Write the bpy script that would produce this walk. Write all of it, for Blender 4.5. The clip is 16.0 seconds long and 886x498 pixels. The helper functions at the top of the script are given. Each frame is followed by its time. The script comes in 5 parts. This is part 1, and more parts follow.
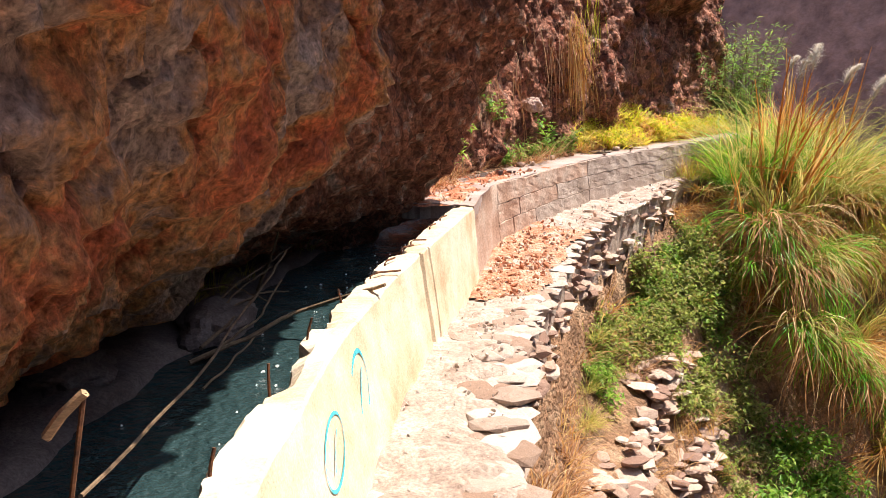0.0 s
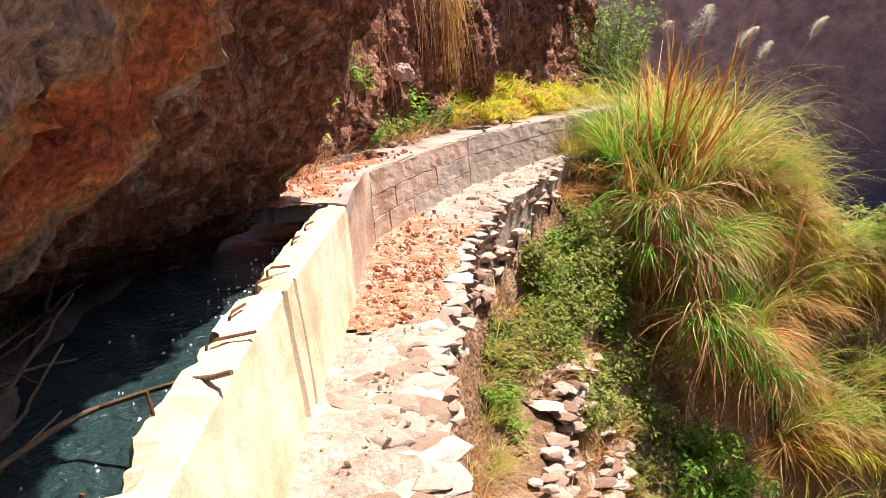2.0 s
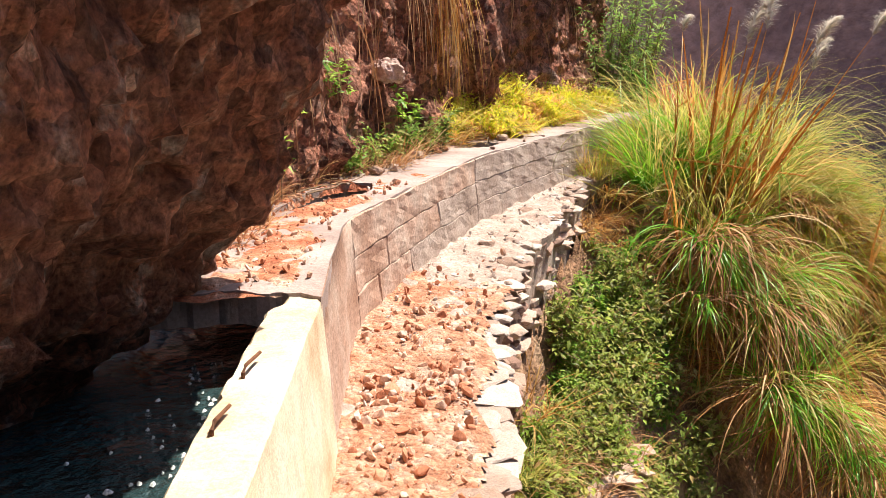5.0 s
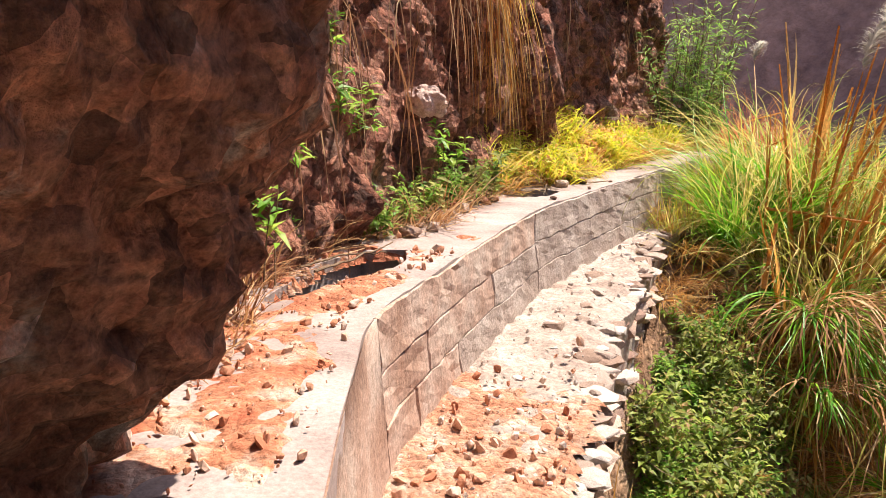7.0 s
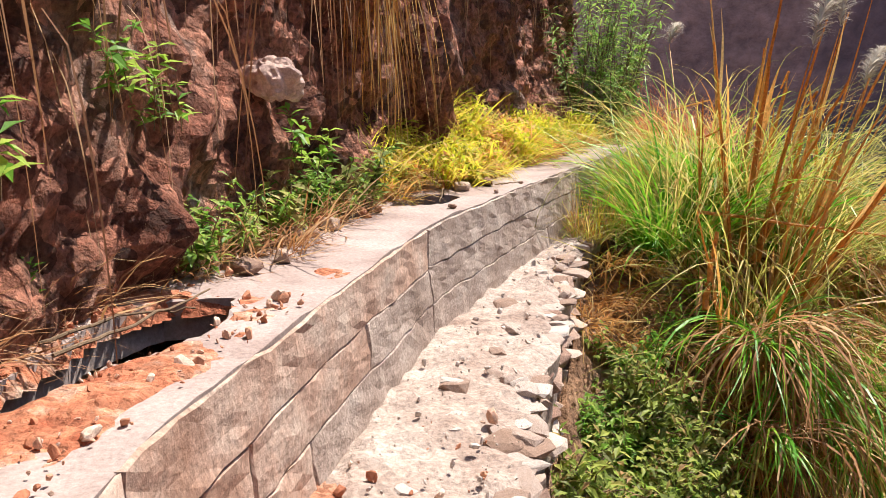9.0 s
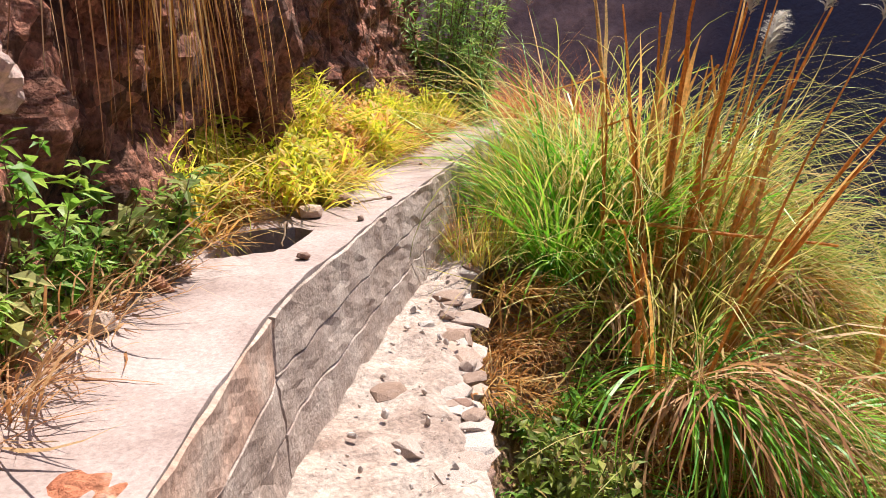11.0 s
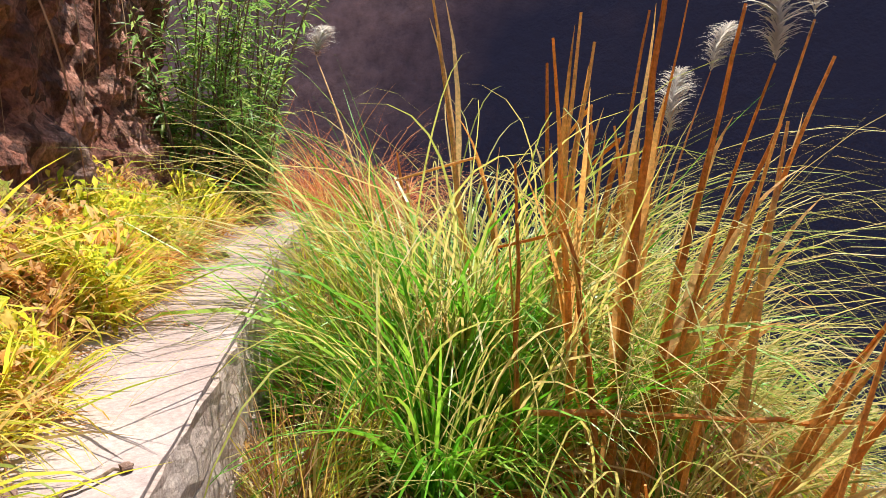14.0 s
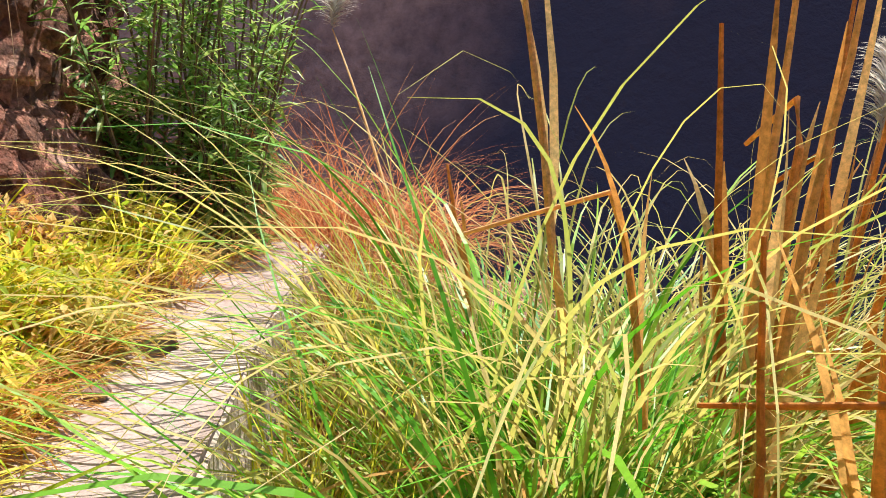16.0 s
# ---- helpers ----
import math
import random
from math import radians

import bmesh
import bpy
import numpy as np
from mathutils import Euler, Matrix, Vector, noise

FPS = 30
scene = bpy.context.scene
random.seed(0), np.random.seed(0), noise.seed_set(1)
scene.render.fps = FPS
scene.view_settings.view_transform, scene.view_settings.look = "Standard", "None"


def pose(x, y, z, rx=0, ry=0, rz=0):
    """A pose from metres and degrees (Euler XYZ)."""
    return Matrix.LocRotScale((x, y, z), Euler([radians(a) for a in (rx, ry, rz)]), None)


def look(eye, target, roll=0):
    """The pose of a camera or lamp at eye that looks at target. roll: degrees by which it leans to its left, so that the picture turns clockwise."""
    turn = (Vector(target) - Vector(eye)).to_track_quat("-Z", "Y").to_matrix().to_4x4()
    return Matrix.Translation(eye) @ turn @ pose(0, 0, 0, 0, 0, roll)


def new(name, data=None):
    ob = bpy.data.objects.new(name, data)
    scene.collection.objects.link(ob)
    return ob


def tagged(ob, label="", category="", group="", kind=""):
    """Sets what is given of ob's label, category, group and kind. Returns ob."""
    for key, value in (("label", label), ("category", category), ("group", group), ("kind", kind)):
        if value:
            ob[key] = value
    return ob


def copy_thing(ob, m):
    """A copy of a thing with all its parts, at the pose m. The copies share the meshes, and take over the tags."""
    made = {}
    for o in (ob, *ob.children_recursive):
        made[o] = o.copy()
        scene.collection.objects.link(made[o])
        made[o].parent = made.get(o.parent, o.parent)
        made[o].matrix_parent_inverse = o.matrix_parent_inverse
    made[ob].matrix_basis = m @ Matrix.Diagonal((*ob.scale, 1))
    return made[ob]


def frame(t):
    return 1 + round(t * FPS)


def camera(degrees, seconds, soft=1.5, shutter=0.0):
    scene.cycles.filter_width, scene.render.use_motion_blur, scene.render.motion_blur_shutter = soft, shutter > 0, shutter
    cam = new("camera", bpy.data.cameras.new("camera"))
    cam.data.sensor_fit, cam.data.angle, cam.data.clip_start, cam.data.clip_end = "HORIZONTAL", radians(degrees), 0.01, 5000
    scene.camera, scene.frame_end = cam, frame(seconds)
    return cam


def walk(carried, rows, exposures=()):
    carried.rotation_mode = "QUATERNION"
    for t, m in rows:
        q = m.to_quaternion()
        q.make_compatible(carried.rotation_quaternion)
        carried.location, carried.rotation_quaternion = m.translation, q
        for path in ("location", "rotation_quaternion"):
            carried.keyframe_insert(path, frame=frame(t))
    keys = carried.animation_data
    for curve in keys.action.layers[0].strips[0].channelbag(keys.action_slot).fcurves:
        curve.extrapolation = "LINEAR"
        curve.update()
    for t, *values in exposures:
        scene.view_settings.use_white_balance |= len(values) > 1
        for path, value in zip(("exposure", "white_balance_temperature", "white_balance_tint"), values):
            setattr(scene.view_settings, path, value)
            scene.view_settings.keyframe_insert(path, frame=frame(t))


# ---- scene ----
cam = camera(55.7, 16.0, soft=0.85)
METRES, EYE, TILT, LEAN, TURN = 12.5, 1.5, -11.5, 0.5, 0.0
ROWS = [
    (0.0, 0.0, 0.0, 0.0, 0.0, 0.0, -0.0),
    (0.5, -0.0054, 0.034, 0.0038, -0.28, 0.04, -0.06),
    (1.0, -0.0091, 0.0682, 0.008, -3.67, -0.73, 0.69),
    (1.5, -0.0087, 0.1063, 0.0156, -5.12, -0.17, 0.85),
    (2.0, -0.0086, 0.1344, 0.0203, -10.42, -2.08, 1.87),
    (2.5, -0.0053, 0.1717, 0.0261, -12.36, -2.32, 2.22),
    (3.0, -0.0051, 0.2041, 0.0305, -12.51, -2.25, 2.09),
    (3.5, -0.003, 0.231, 0.0347, -12.8, -2.6, 2.15),
    (6.0, 0.0054, 0.3832, 0.0598, -13.4, -0.35, 2.05),
    (6.5, 0.0108, 0.4117, 0.0639, -11.84, 0.55, 1.83),
    (7.0, 0.0145, 0.4382, 0.0677, -11.64, 0.62, 1.76),
    (7.5, 0.0224, 0.4568, 0.0702, -13.24, 0.18, 2.13),
    (8.0, 0.0314, 0.4787, 0.074, -13.54, 0.32, 2.16),
    (8.5, 0.0383, 0.509, 0.0773, -14.17, 0.12, 2.05),
    (9.0, 0.0504, 0.5376, 0.0823, -18.35, -0.21, 2.81),
    (11.5, 0.096, 0.6853, 0.1194, -36.2, -3.77, 5.65),
    (12.0, 0.1108, 0.7147, 0.122, -42.46, -2.55, 6.55),
    (12.5, 0.1227, 0.746, 0.1256, -43.08, -2.53, 6.42),
    (13.0, 0.1324, 0.7668, 0.1355, -46.75, -3.66, 7.27),
    (13.5, 0.154, 0.789, 0.1391, -47.36, -1.15, 7.44),
    (14.0, 0.1704, 0.8172, 0.1443, -47.63, -1.07, 7.16),
    (14.5, 0.1847, 0.8368, 0.1482, -48.61, -1.52, 7.42),
    (15.0, 0.2084, 0.8662, 0.1563, -48.34, -1.57, 7.11),
    (15.5, 0.2281, 0.891, 0.1625, -45.86, -1.67, 6.67),
    (16.0, 0.2565, 0.9129, 0.1666, -46.01, -1.82, 6.71),
]
walk(cam, [(t, pose(0, 0, EYE, TILT, LEAN, TURN) @ pose(METRES * x, METRES * y, METRES * z, 90 + pitch, roll, yaw)) for t, x, y, z, yaw, pitch, roll in ROWS], [(0.0, 0.98, 7000, 14), (3.5, 0.98, 7100, 14), (7.0, 1.02, 7000, 14), (9.0, 0.83, 6700, 13), (12.0, 0.82, 6600, 14), (16.0, 0.92, 6500, 10)])

# ---------------------------------------------------------------- light
SUN_DIR = Vector((0.76, 0.36, 1.65)).normalized()
sun_az = math.atan2(SUN_DIR.x, SUN_DIR.y)
world = bpy.data.worlds.new("world")
scene.world = world
world.use_nodes = True
_sky = world.node_tree.nodes.new("ShaderNodeTexSky")
_sky.sky_type, _sky.sun_disc = "NISHITA", False
_sky.sun_elevation, _sky.sun_rotation = math.asin(SUN_DIR.z), sun_az
_bg = world.node_tree.nodes["Background"]
_bg.inputs["Strength"].default_value = 0.15
world.node_tree.links.new(_sky.outputs["Color"], _bg.inputs["Color"])
sun_data = bpy.data.lights.new("sun", "SUN")
sun_data.energy, sun_data.angle, sun_data.color = 5.0, radians(0.5), (1.0, 0.95, 0.86)
sun = new("sun", sun_data)
sun.matrix_world = look(SUN_DIR * 60, (0, 0, 0))

# ---------------------------------------------------------------- materials


def mat(name, stops, scale=3.0, fine=40.0, fine_amount=0.45, bump=0.4, depth=0.02, rough=0.9, vary=0.0, island=0.0,
        translucent=0.0, metallic=0.0, cells=0.0, cell_scale=12.0, stretch=(1, 1, 1), specular=0.3):
    """A procedural surface: broad colour stops by noise, fine grain, optional pebbly cells, and relief."""
    m = bpy.data.materials.new(name)
    m.use_nodes = True
    nt = m.node_tree
    N, L = nt.nodes, nt.links.new
    b = N["Principled BSDF"]
    b.inputs["Roughness"].default_value, b.inputs["Metallic"].default_value = rough, metallic
    b.inputs["Specular IOR Level"].default_value = specular
    tc = N.new("ShaderNodeTexCoord")
    mp = N.new("ShaderNodeMapping")
    mp.inputs["Scale"].default_value = stretch
    L(tc.outputs["Object"], mp.inputs["Vector"])
    n1 = N.new("ShaderNodeTexNoise")
    n1.inputs["Scale"].default_value, n1.inputs["Detail"].default_value = scale, 7
    n1.inputs["Roughness"].default_value = 0.62
    L(mp.outputs["Vector"], n1.inputs["Vector"])
    ramp = N.new("ShaderNodeValToRGB")
    el = ramp.color_ramp.elements
    while len(el) < len(stops):
        el.new(0.5)
    for e, (p, c) in zip(el, stops):
        e.position, e.color = p, (*c, 1)
    source = n1.outputs["Fac"]
    if island or vary:
        rnd = N.new("ShaderNodeNewGeometry").outputs["Random Per Island"] if island else N.new("ShaderNodeObjectInfo").outputs["Random"]
        mix = N.new("ShaderNodeMix")
        mix.inputs[0].default_value = island or vary
        L(n1.outputs["Fac"], mix.inputs[2])
        L(rnd, mix.inputs[3])
        source = mix.outputs[0]
    L(source, ramp.inputs["Fac"])
    n2 = N.new("ShaderNodeTexNoise")
    n2.inputs["Scale"].default_value, n2.inputs["Detail"].default_value = fine, 5
    n2.inputs["Roughness"].default_value = 0.7
    L(mp.outputs["Vector"], n2.inputs["Vector"])
    span = N.new("ShaderNodeMapRange")
    span.inputs[1].default_value, span.inputs[2].default_value = 0.3, 0.7
    span.inputs[3].default_value, span.inputs[4].default_value = 1 - fine_amount, 1 + fine_amount * 0.6
    L(n2.outputs["Fac"], span.inputs[0])
    mul = N.new("ShaderNodeMix")
    mul.data_type, mul.blend_type = "RGBA", "MULTIPLY"
    mul.inputs[0].default_value = 1
    L(ramp.outputs["Color"], mul.inputs[6])
    L(span.outputs[0], mul.inputs[7])
    colour, height = mul.outputs[2], n2.outputs["Fac"]
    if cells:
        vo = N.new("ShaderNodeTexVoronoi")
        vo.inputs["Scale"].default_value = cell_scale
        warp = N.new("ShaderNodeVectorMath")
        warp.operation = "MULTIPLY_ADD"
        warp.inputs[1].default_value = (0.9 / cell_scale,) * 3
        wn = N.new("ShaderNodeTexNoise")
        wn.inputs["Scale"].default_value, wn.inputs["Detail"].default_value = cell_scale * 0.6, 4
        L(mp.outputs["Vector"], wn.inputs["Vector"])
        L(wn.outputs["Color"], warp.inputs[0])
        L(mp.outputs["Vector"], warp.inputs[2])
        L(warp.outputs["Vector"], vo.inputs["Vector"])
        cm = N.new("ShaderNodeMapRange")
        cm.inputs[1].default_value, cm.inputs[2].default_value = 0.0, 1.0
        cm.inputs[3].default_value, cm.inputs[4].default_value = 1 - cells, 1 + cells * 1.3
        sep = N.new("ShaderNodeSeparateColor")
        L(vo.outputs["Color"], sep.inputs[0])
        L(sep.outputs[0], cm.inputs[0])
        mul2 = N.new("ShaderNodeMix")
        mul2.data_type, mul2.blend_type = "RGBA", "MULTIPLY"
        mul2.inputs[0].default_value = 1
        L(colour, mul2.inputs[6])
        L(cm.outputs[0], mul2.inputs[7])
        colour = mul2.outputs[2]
        add = N.new("ShaderNodeMath")
        add.operation = "SUBTRACT"
        L(n2.outputs["Fac"], add.inputs[0])
        L(vo.outputs["Distance"], add.inputs[1])
        height = add.outputs[0]
    L(colour, b.inputs["Base Color"])
    if bump:
        bp = N.new("ShaderNodeBump")
        bp.inputs["Strength"].default_value, bp.inputs["Distance"].default_value = bump, depth
        L(height, bp.inputs["Height"])
        L(bp.outputs["Normal"], b.inputs["Normal"])
    if translucent:
        tr = N.new("ShaderNodeBsdfTranslucent")
        L(colour, tr.inputs["Color"])
        mx = N.new("ShaderNodeMixShader")
        mx.inputs[0].default_value = translucent
        L(b.outputs[0], mx.inputs[1])
        L(tr.outputs[0], mx.inputs[2])
        L(mx.outputs[0], N["Material Output"].inputs["Surface"])
    return m


M_ROCK = mat("red_sandstone", [(0.28, (0.27, 0.09, 0.055)), (0.37, (0.58, 0.14, 0.065)), (0.45, (0.72, 0.22, 0.095)), (0.51, (0.72, 0.35, 0.15)), (0.57, (0.50, 0.33, 0.26)), (0.72, (0.62, 0.48, 0.41))],
             scale=1.5, fine=30, bump=1.0, depth=0.07, cells=0.18, cell_scale=11, fine_amount=0.7)
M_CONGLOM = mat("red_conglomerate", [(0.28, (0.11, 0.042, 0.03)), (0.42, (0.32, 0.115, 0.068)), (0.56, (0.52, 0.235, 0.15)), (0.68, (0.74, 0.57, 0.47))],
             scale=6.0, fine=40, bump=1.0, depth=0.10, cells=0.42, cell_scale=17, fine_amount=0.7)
M_CLIFF = mat("dark_cliff_rock", [(0.28, (0.075, 0.032, 0.024)), (0.45, (0.31, 0.115, 0.072)), (0.60, (0.46, 0.22, 0.15)), (0.74, (0.56, 0.42, 0.36))],
              scale=2.6, fine=38, bump=1.0, depth=0.08, cells=0.55, cell_scale=15, fine_amount=0.65)
M_PALEROCK = mat("pale_pink_rock", [(0.3, (0.48, 0.30, 0.24)), (0.7, (0.66, 0.50, 0.44))], scale=6, fine=40, bump=0.6, depth=0.02)


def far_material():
    """Brown rock that turns blue-black across a slanting, ragged line: the canyon's shade, put into the colour."""
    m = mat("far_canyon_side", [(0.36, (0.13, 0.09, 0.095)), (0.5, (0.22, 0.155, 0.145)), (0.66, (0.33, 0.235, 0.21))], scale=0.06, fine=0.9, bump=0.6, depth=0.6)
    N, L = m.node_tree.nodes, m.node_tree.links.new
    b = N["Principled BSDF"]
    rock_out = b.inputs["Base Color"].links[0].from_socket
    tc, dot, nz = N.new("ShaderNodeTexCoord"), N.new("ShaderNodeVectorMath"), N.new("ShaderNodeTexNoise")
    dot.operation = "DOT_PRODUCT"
    dot.inputs[1].default_value = SHADE_NORMAL
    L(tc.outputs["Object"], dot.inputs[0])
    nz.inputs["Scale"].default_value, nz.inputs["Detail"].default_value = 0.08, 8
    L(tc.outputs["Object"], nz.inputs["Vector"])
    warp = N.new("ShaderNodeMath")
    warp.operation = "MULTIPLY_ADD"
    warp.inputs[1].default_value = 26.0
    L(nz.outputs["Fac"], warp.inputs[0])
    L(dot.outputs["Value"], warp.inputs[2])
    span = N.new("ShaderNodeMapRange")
    span.inputs[1].default_value, span.inputs[2].default_value = SHADE_AT + 8.0, SHADE_AT + 18.0
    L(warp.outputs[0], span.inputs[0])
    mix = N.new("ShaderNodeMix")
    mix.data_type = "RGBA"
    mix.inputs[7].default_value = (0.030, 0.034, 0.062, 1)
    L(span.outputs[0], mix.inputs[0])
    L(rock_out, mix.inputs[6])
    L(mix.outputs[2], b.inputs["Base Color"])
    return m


def heading(az, el):
    a, e = radians(az), radians(el)
    return Vector((math.sin(a) * math.cos(e), math.cos(a) * math.cos(e), math.sin(e)))


# plane along which the painted shade of the far side begins
SHADE_NORMAL = heading(58, 14).cross(heading(40, -2)).normalized()
SHADE_NORMAL = SHADE_NORMAL if SHADE_NORMAL.dot(heading(80, 0)) > 0 else -SHADE_NORMAL
SHADE_AT = SHADE_NORMAL.dot(Vector((1.0, 8.0, 1.2)))
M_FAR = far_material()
M_EARTH = mat("dry_red_earth", [(0.32, (0.18, 0.10, 0.06)), (0.5, (0.34, 0.19, 0.11)), (0.68, (0.46, 0.32, 0.21))], scale=2.5, fine=45, bump=0.9, depth=0.04, cells=0.2, cell_scale=22)
M_MUD = mat("grey_silt", [(0.35, (0.10, 0.078, 0.07)), (0.65, (0.22, 0.18, 0.165))], scale=3, fine=60, bump=0.5, depth=0.015)
M_WALL = mat("stained_concrete", [(0.30, (0.54, 0.37, 0.23)), (0.46, (0.68, 0.55, 0.39)), (0.62, (0.75, 0.66, 0.53)), (0.78, (0.52, 0.40, 0.29))],
             scale=2.6, fine=75, fine_amount=0.28, bump=0.45, depth=0.008, rough=0.85)
M_SLAB = mat("weathered_concrete", [(0.30, (0.25, 0.18, 0.16)), (0.5, (0.37, 0.29, 0.265)), (0.7, (0.45, 0.375, 0.35))],
             scale=2.2, fine=70, fine_amount=0.3, bump=0.4, depth=0.006, rough=0.88)
M_PANEL = mat("formwork_concrete", [(0.30, (0.29, 0.215, 0.175)), (0.48, (0.43, 0.34, 0.29)), (0.66, (0.52, 0.44, 0.385))],
              scale=3.2, fine=60, fine_amount=0.45, bump=0.65, depth=0.012, rough=0.9, vary=0.02)
M_STAIN = mat("earth_stained_concrete", [(0.30, (0.34, 0.20, 0.14)), (0.48, (0.46, 0.31, 0.24)), (0.66, (0.53, 0.42, 0.35))], scale=3.0, fine=45, fine_amount=0.45, bump=0.6, depth=0.008, rough=0.9)
M_LEDGE = mat("pale_mortar", [(0.30, (0.29, 0.205, 0.165)), (0.5, (0.41, 0.325, 0.275)), (0.7, (0.51, 0.44, 0.385))], scale=3.5, fine=50, bump=0.6, depth=0.02, cells=0.12, cell_scale=16)
M_STONE = mat("pale_limestone", [(0.25, (0.30, 0.20, 0.15)), (0.5, (0.42, 0.33, 0.28)), (0.75, (0.55, 0.48, 0.43))], scale=6, fine=40, bump=0.5, depth=0.015, vary=0.6)
M_REDSTONE = mat("red_rubble", [(0.25, (0.46, 0.18, 0.10)), (0.5, (0.58, 0.29, 0.18)), (0.78, (0.70, 0.54, 0.44))], scale=8, fine=40, bump=0.5, depth=0.012, island=0.7)
M_REDEARTH = mat("spilled_red_soil", [(0.34, (0.40, 0.11, 0.055)), (0.50, (0.50, 0.20, 0.11)), (0.64, (0.58, 0.43, 0.34))], scale=6, fine=55, bump=0.8, depth=0.02, cells=0.2, cell_scale=30)
M_PATHSOIL = mat("gritty_path_soil", [(0.34, (0.42, 0.17, 0.095)), (0.50, (0.50, 0.26, 0.165)), (0.66, (0.58, 0.43, 0.34))], scale=7, fine=55, bump=0.9, depth=0.02, cells=0.25, cell_scale=30)
M_WALLSTONE = mat("brown_walling_stone", [(0.25, (0.28, 0.17, 0.13)), (0.5, (0.46, 0.32, 0.25)), (0.78, (0.62, 0.50, 0.42))], scale=7, fine=40, bump=0.6, depth=0.015, vary=0.6)
M_IRON = mat("rusty_iron", [(0.3, (0.07, 0.03, 0.02)), (0.7, (0.22, 0.09, 0.04))], scale=30, fine=120, bump=0.3, depth=0.002, rough=0.8)
M_TWIG = mat("dead_wood", [(0.3, (0.12, 0.08, 0.05)), (0.7, (0.32, 0.22, 0.14))], scale=8, fine=90, bump=0.4, depth=0.003)
M_TIMBER = mat("sawn_timber", [(0.3, (0.45, 0.28, 0.15)), (0.7, (0.62, 0.44, 0.28))], scale=6, fine=80, bump=0.3, depth=0.003, stretch=(1, 1, 4))
M_PAINT = mat("turquoise_spray_paint", [(0.3, (0.03, 0.42, 0.55)), (0.7, (0.10, 0.58, 0.66))], scale=14, fine=90, bump=0.1, depth=0.002)

GREEN = [(0.15, (0.07, 0.28, 0.015)), (0.5, (0.16, 0.48, 0.025)), (0.85, (0.40, 0.62, 0.06))]
M_BLADE = mat("fresh_grass_blade", GREEN, scale=2, fine=60, fine_amount=0.15, bump=0, rough=0.42, specular=0.4, island=0.7, translucent=0.42)
M_SAGE = mat("pale_grass_blade", [(0.15, (0.29, 0.36, 0.065)), (0.5, (0.54, 0.49, 0.12)), (0.85, (0.74, 0.56, 0.22))], scale=2, fine=60, fine_amount=0.15, bump=0, rough=0.5, island=0.7, translucent=0.52)
M_DRY = mat("dry_straw", [(0.15, (0.38, 0.15, 0.04)), (0.5, (0.66, 0.34, 0.09)), (0.85, (0.78, 0.58, 0.26))], scale=2, fine=60, fine_amount=0.2, bump=0, rough=0.6, island=0.7, translucent=0.52)
M_RUSSET = mat("russet_dead_growth", [(0.15, (0.26, 0.12, 0.06)), (0.5, (0.48, 0.25, 0.13)), (0.85, (0.62, 0.42, 0.26))], scale=2, fine=60, fine_amount=0.2, bump=0, rough=0.7, island=0.7, translucent=0.4)
M_YELLOW = mat("yellow_green_grass", [(0.15, (0.34, 0.46, 0.03)), (0.45, (0.72, 0.68, 0.05)), (0.65, (0.84, 0.74, 0.10)), (0.85, (0.82, 0.52, 0.14))], scale=2, fine=60, fine_amount=0.15, bump=0, rough=0.5, island=0.8, translucent=0.55)
M_LEAF = mat("broad_green_leaf", [(0.15, (0.11, 0.28, 0.035)), (0.5, (0.24, 0.46, 0.06)), (0.85, (0.46, 0.58, 0.12))], scale=3, fine=60, fine_amount=0.2, bump=0, rough=0.45, island=0.7, translucent=0.52)
M_SCRUB = mat("dull_scrub_leaf", [(0.15, (0.20, 0.28, 0.06)), (0.5, (0.38, 0.44, 0.12)), (0.85, (0.62, 0.52, 0.24))], scale=3, fine=60, fine_amount=0.2, bump=0, rough=0.6, island=0.7, translucent=0.52)
M_BANKLEAF = mat("dark_bank_leaf", [(0.15, (0.15, 0.17, 0.045)), (0.45, (0.27, 0.37, 0.07)), (0.7, (0.46, 0.52, 0.12)), (0.85, (0.54, 0.32, 0.16))], scale=3, fine=60, fine_amount=0.2, bump=0, rough=0.5, island=0.7, translucent=0.55)
M_CANELEAF = mat("narrow_cane_leaf", [(0.15, (0.14, 0.30, 0.05)), (0.5, (0.26, 0.46, 0.09)), (0.85, (0.48, 0.56, 0.16))], scale=3, fine=60, fine_amount=0.2, bump=0, rough=0.45, island=0.7, translucent=0.5)
M_REDBRUSH = mat("red_dead_brush", [(0.15, (0.36, 0.10, 0.04)), (0.5, (0.62, 0.21, 0.08)), (0.85, (0.74, 0.40, 0.16))], scale=2, fine=60, fine_amount=0.2, bump=0, rough=0.7, island=0.7, translucent=0.45)
M_BROWN = mat("rotten_brown_leaf", [(0.15, (0.28, 0.12, 0.05)), (0.5, (0.50, 0.25, 0.10)), (0.85, (0.72, 0.50, 0.28))], scale=2, fine=60, fine_amount=0.2, bump=0, rough=0.7, island=0.7, translucent=0.35)
M_STALK = mat("dry_cane_stalk", [(0.2, (0.56, 0.24, 0.06)), (0.5, (0.80, 0.40, 0.10)), (0.8, (0.84, 0.60, 0.28))], scale=4, fine=50, bump=0.3, depth=0.004, rough=0.5, vary=0.5, translucent=0.5)
M_PLUME = mat("silky_plume", [(0.2, (0.62, 0.56, 0.46)), (0.8, (0.82, 0.78, 0.70))], scale=4, fine=60, fine_amount=0.1, bump=0, rough=0.6, translucent=0.5)

M_FLECK = mat("foam_and_glint", [(0.3, (0.7, 0.75, 0.75)), (0.7, (0.85, 0.88, 0.88))], scale=20, fine=80, bump=0.2, depth=0.003, rough=0.4)


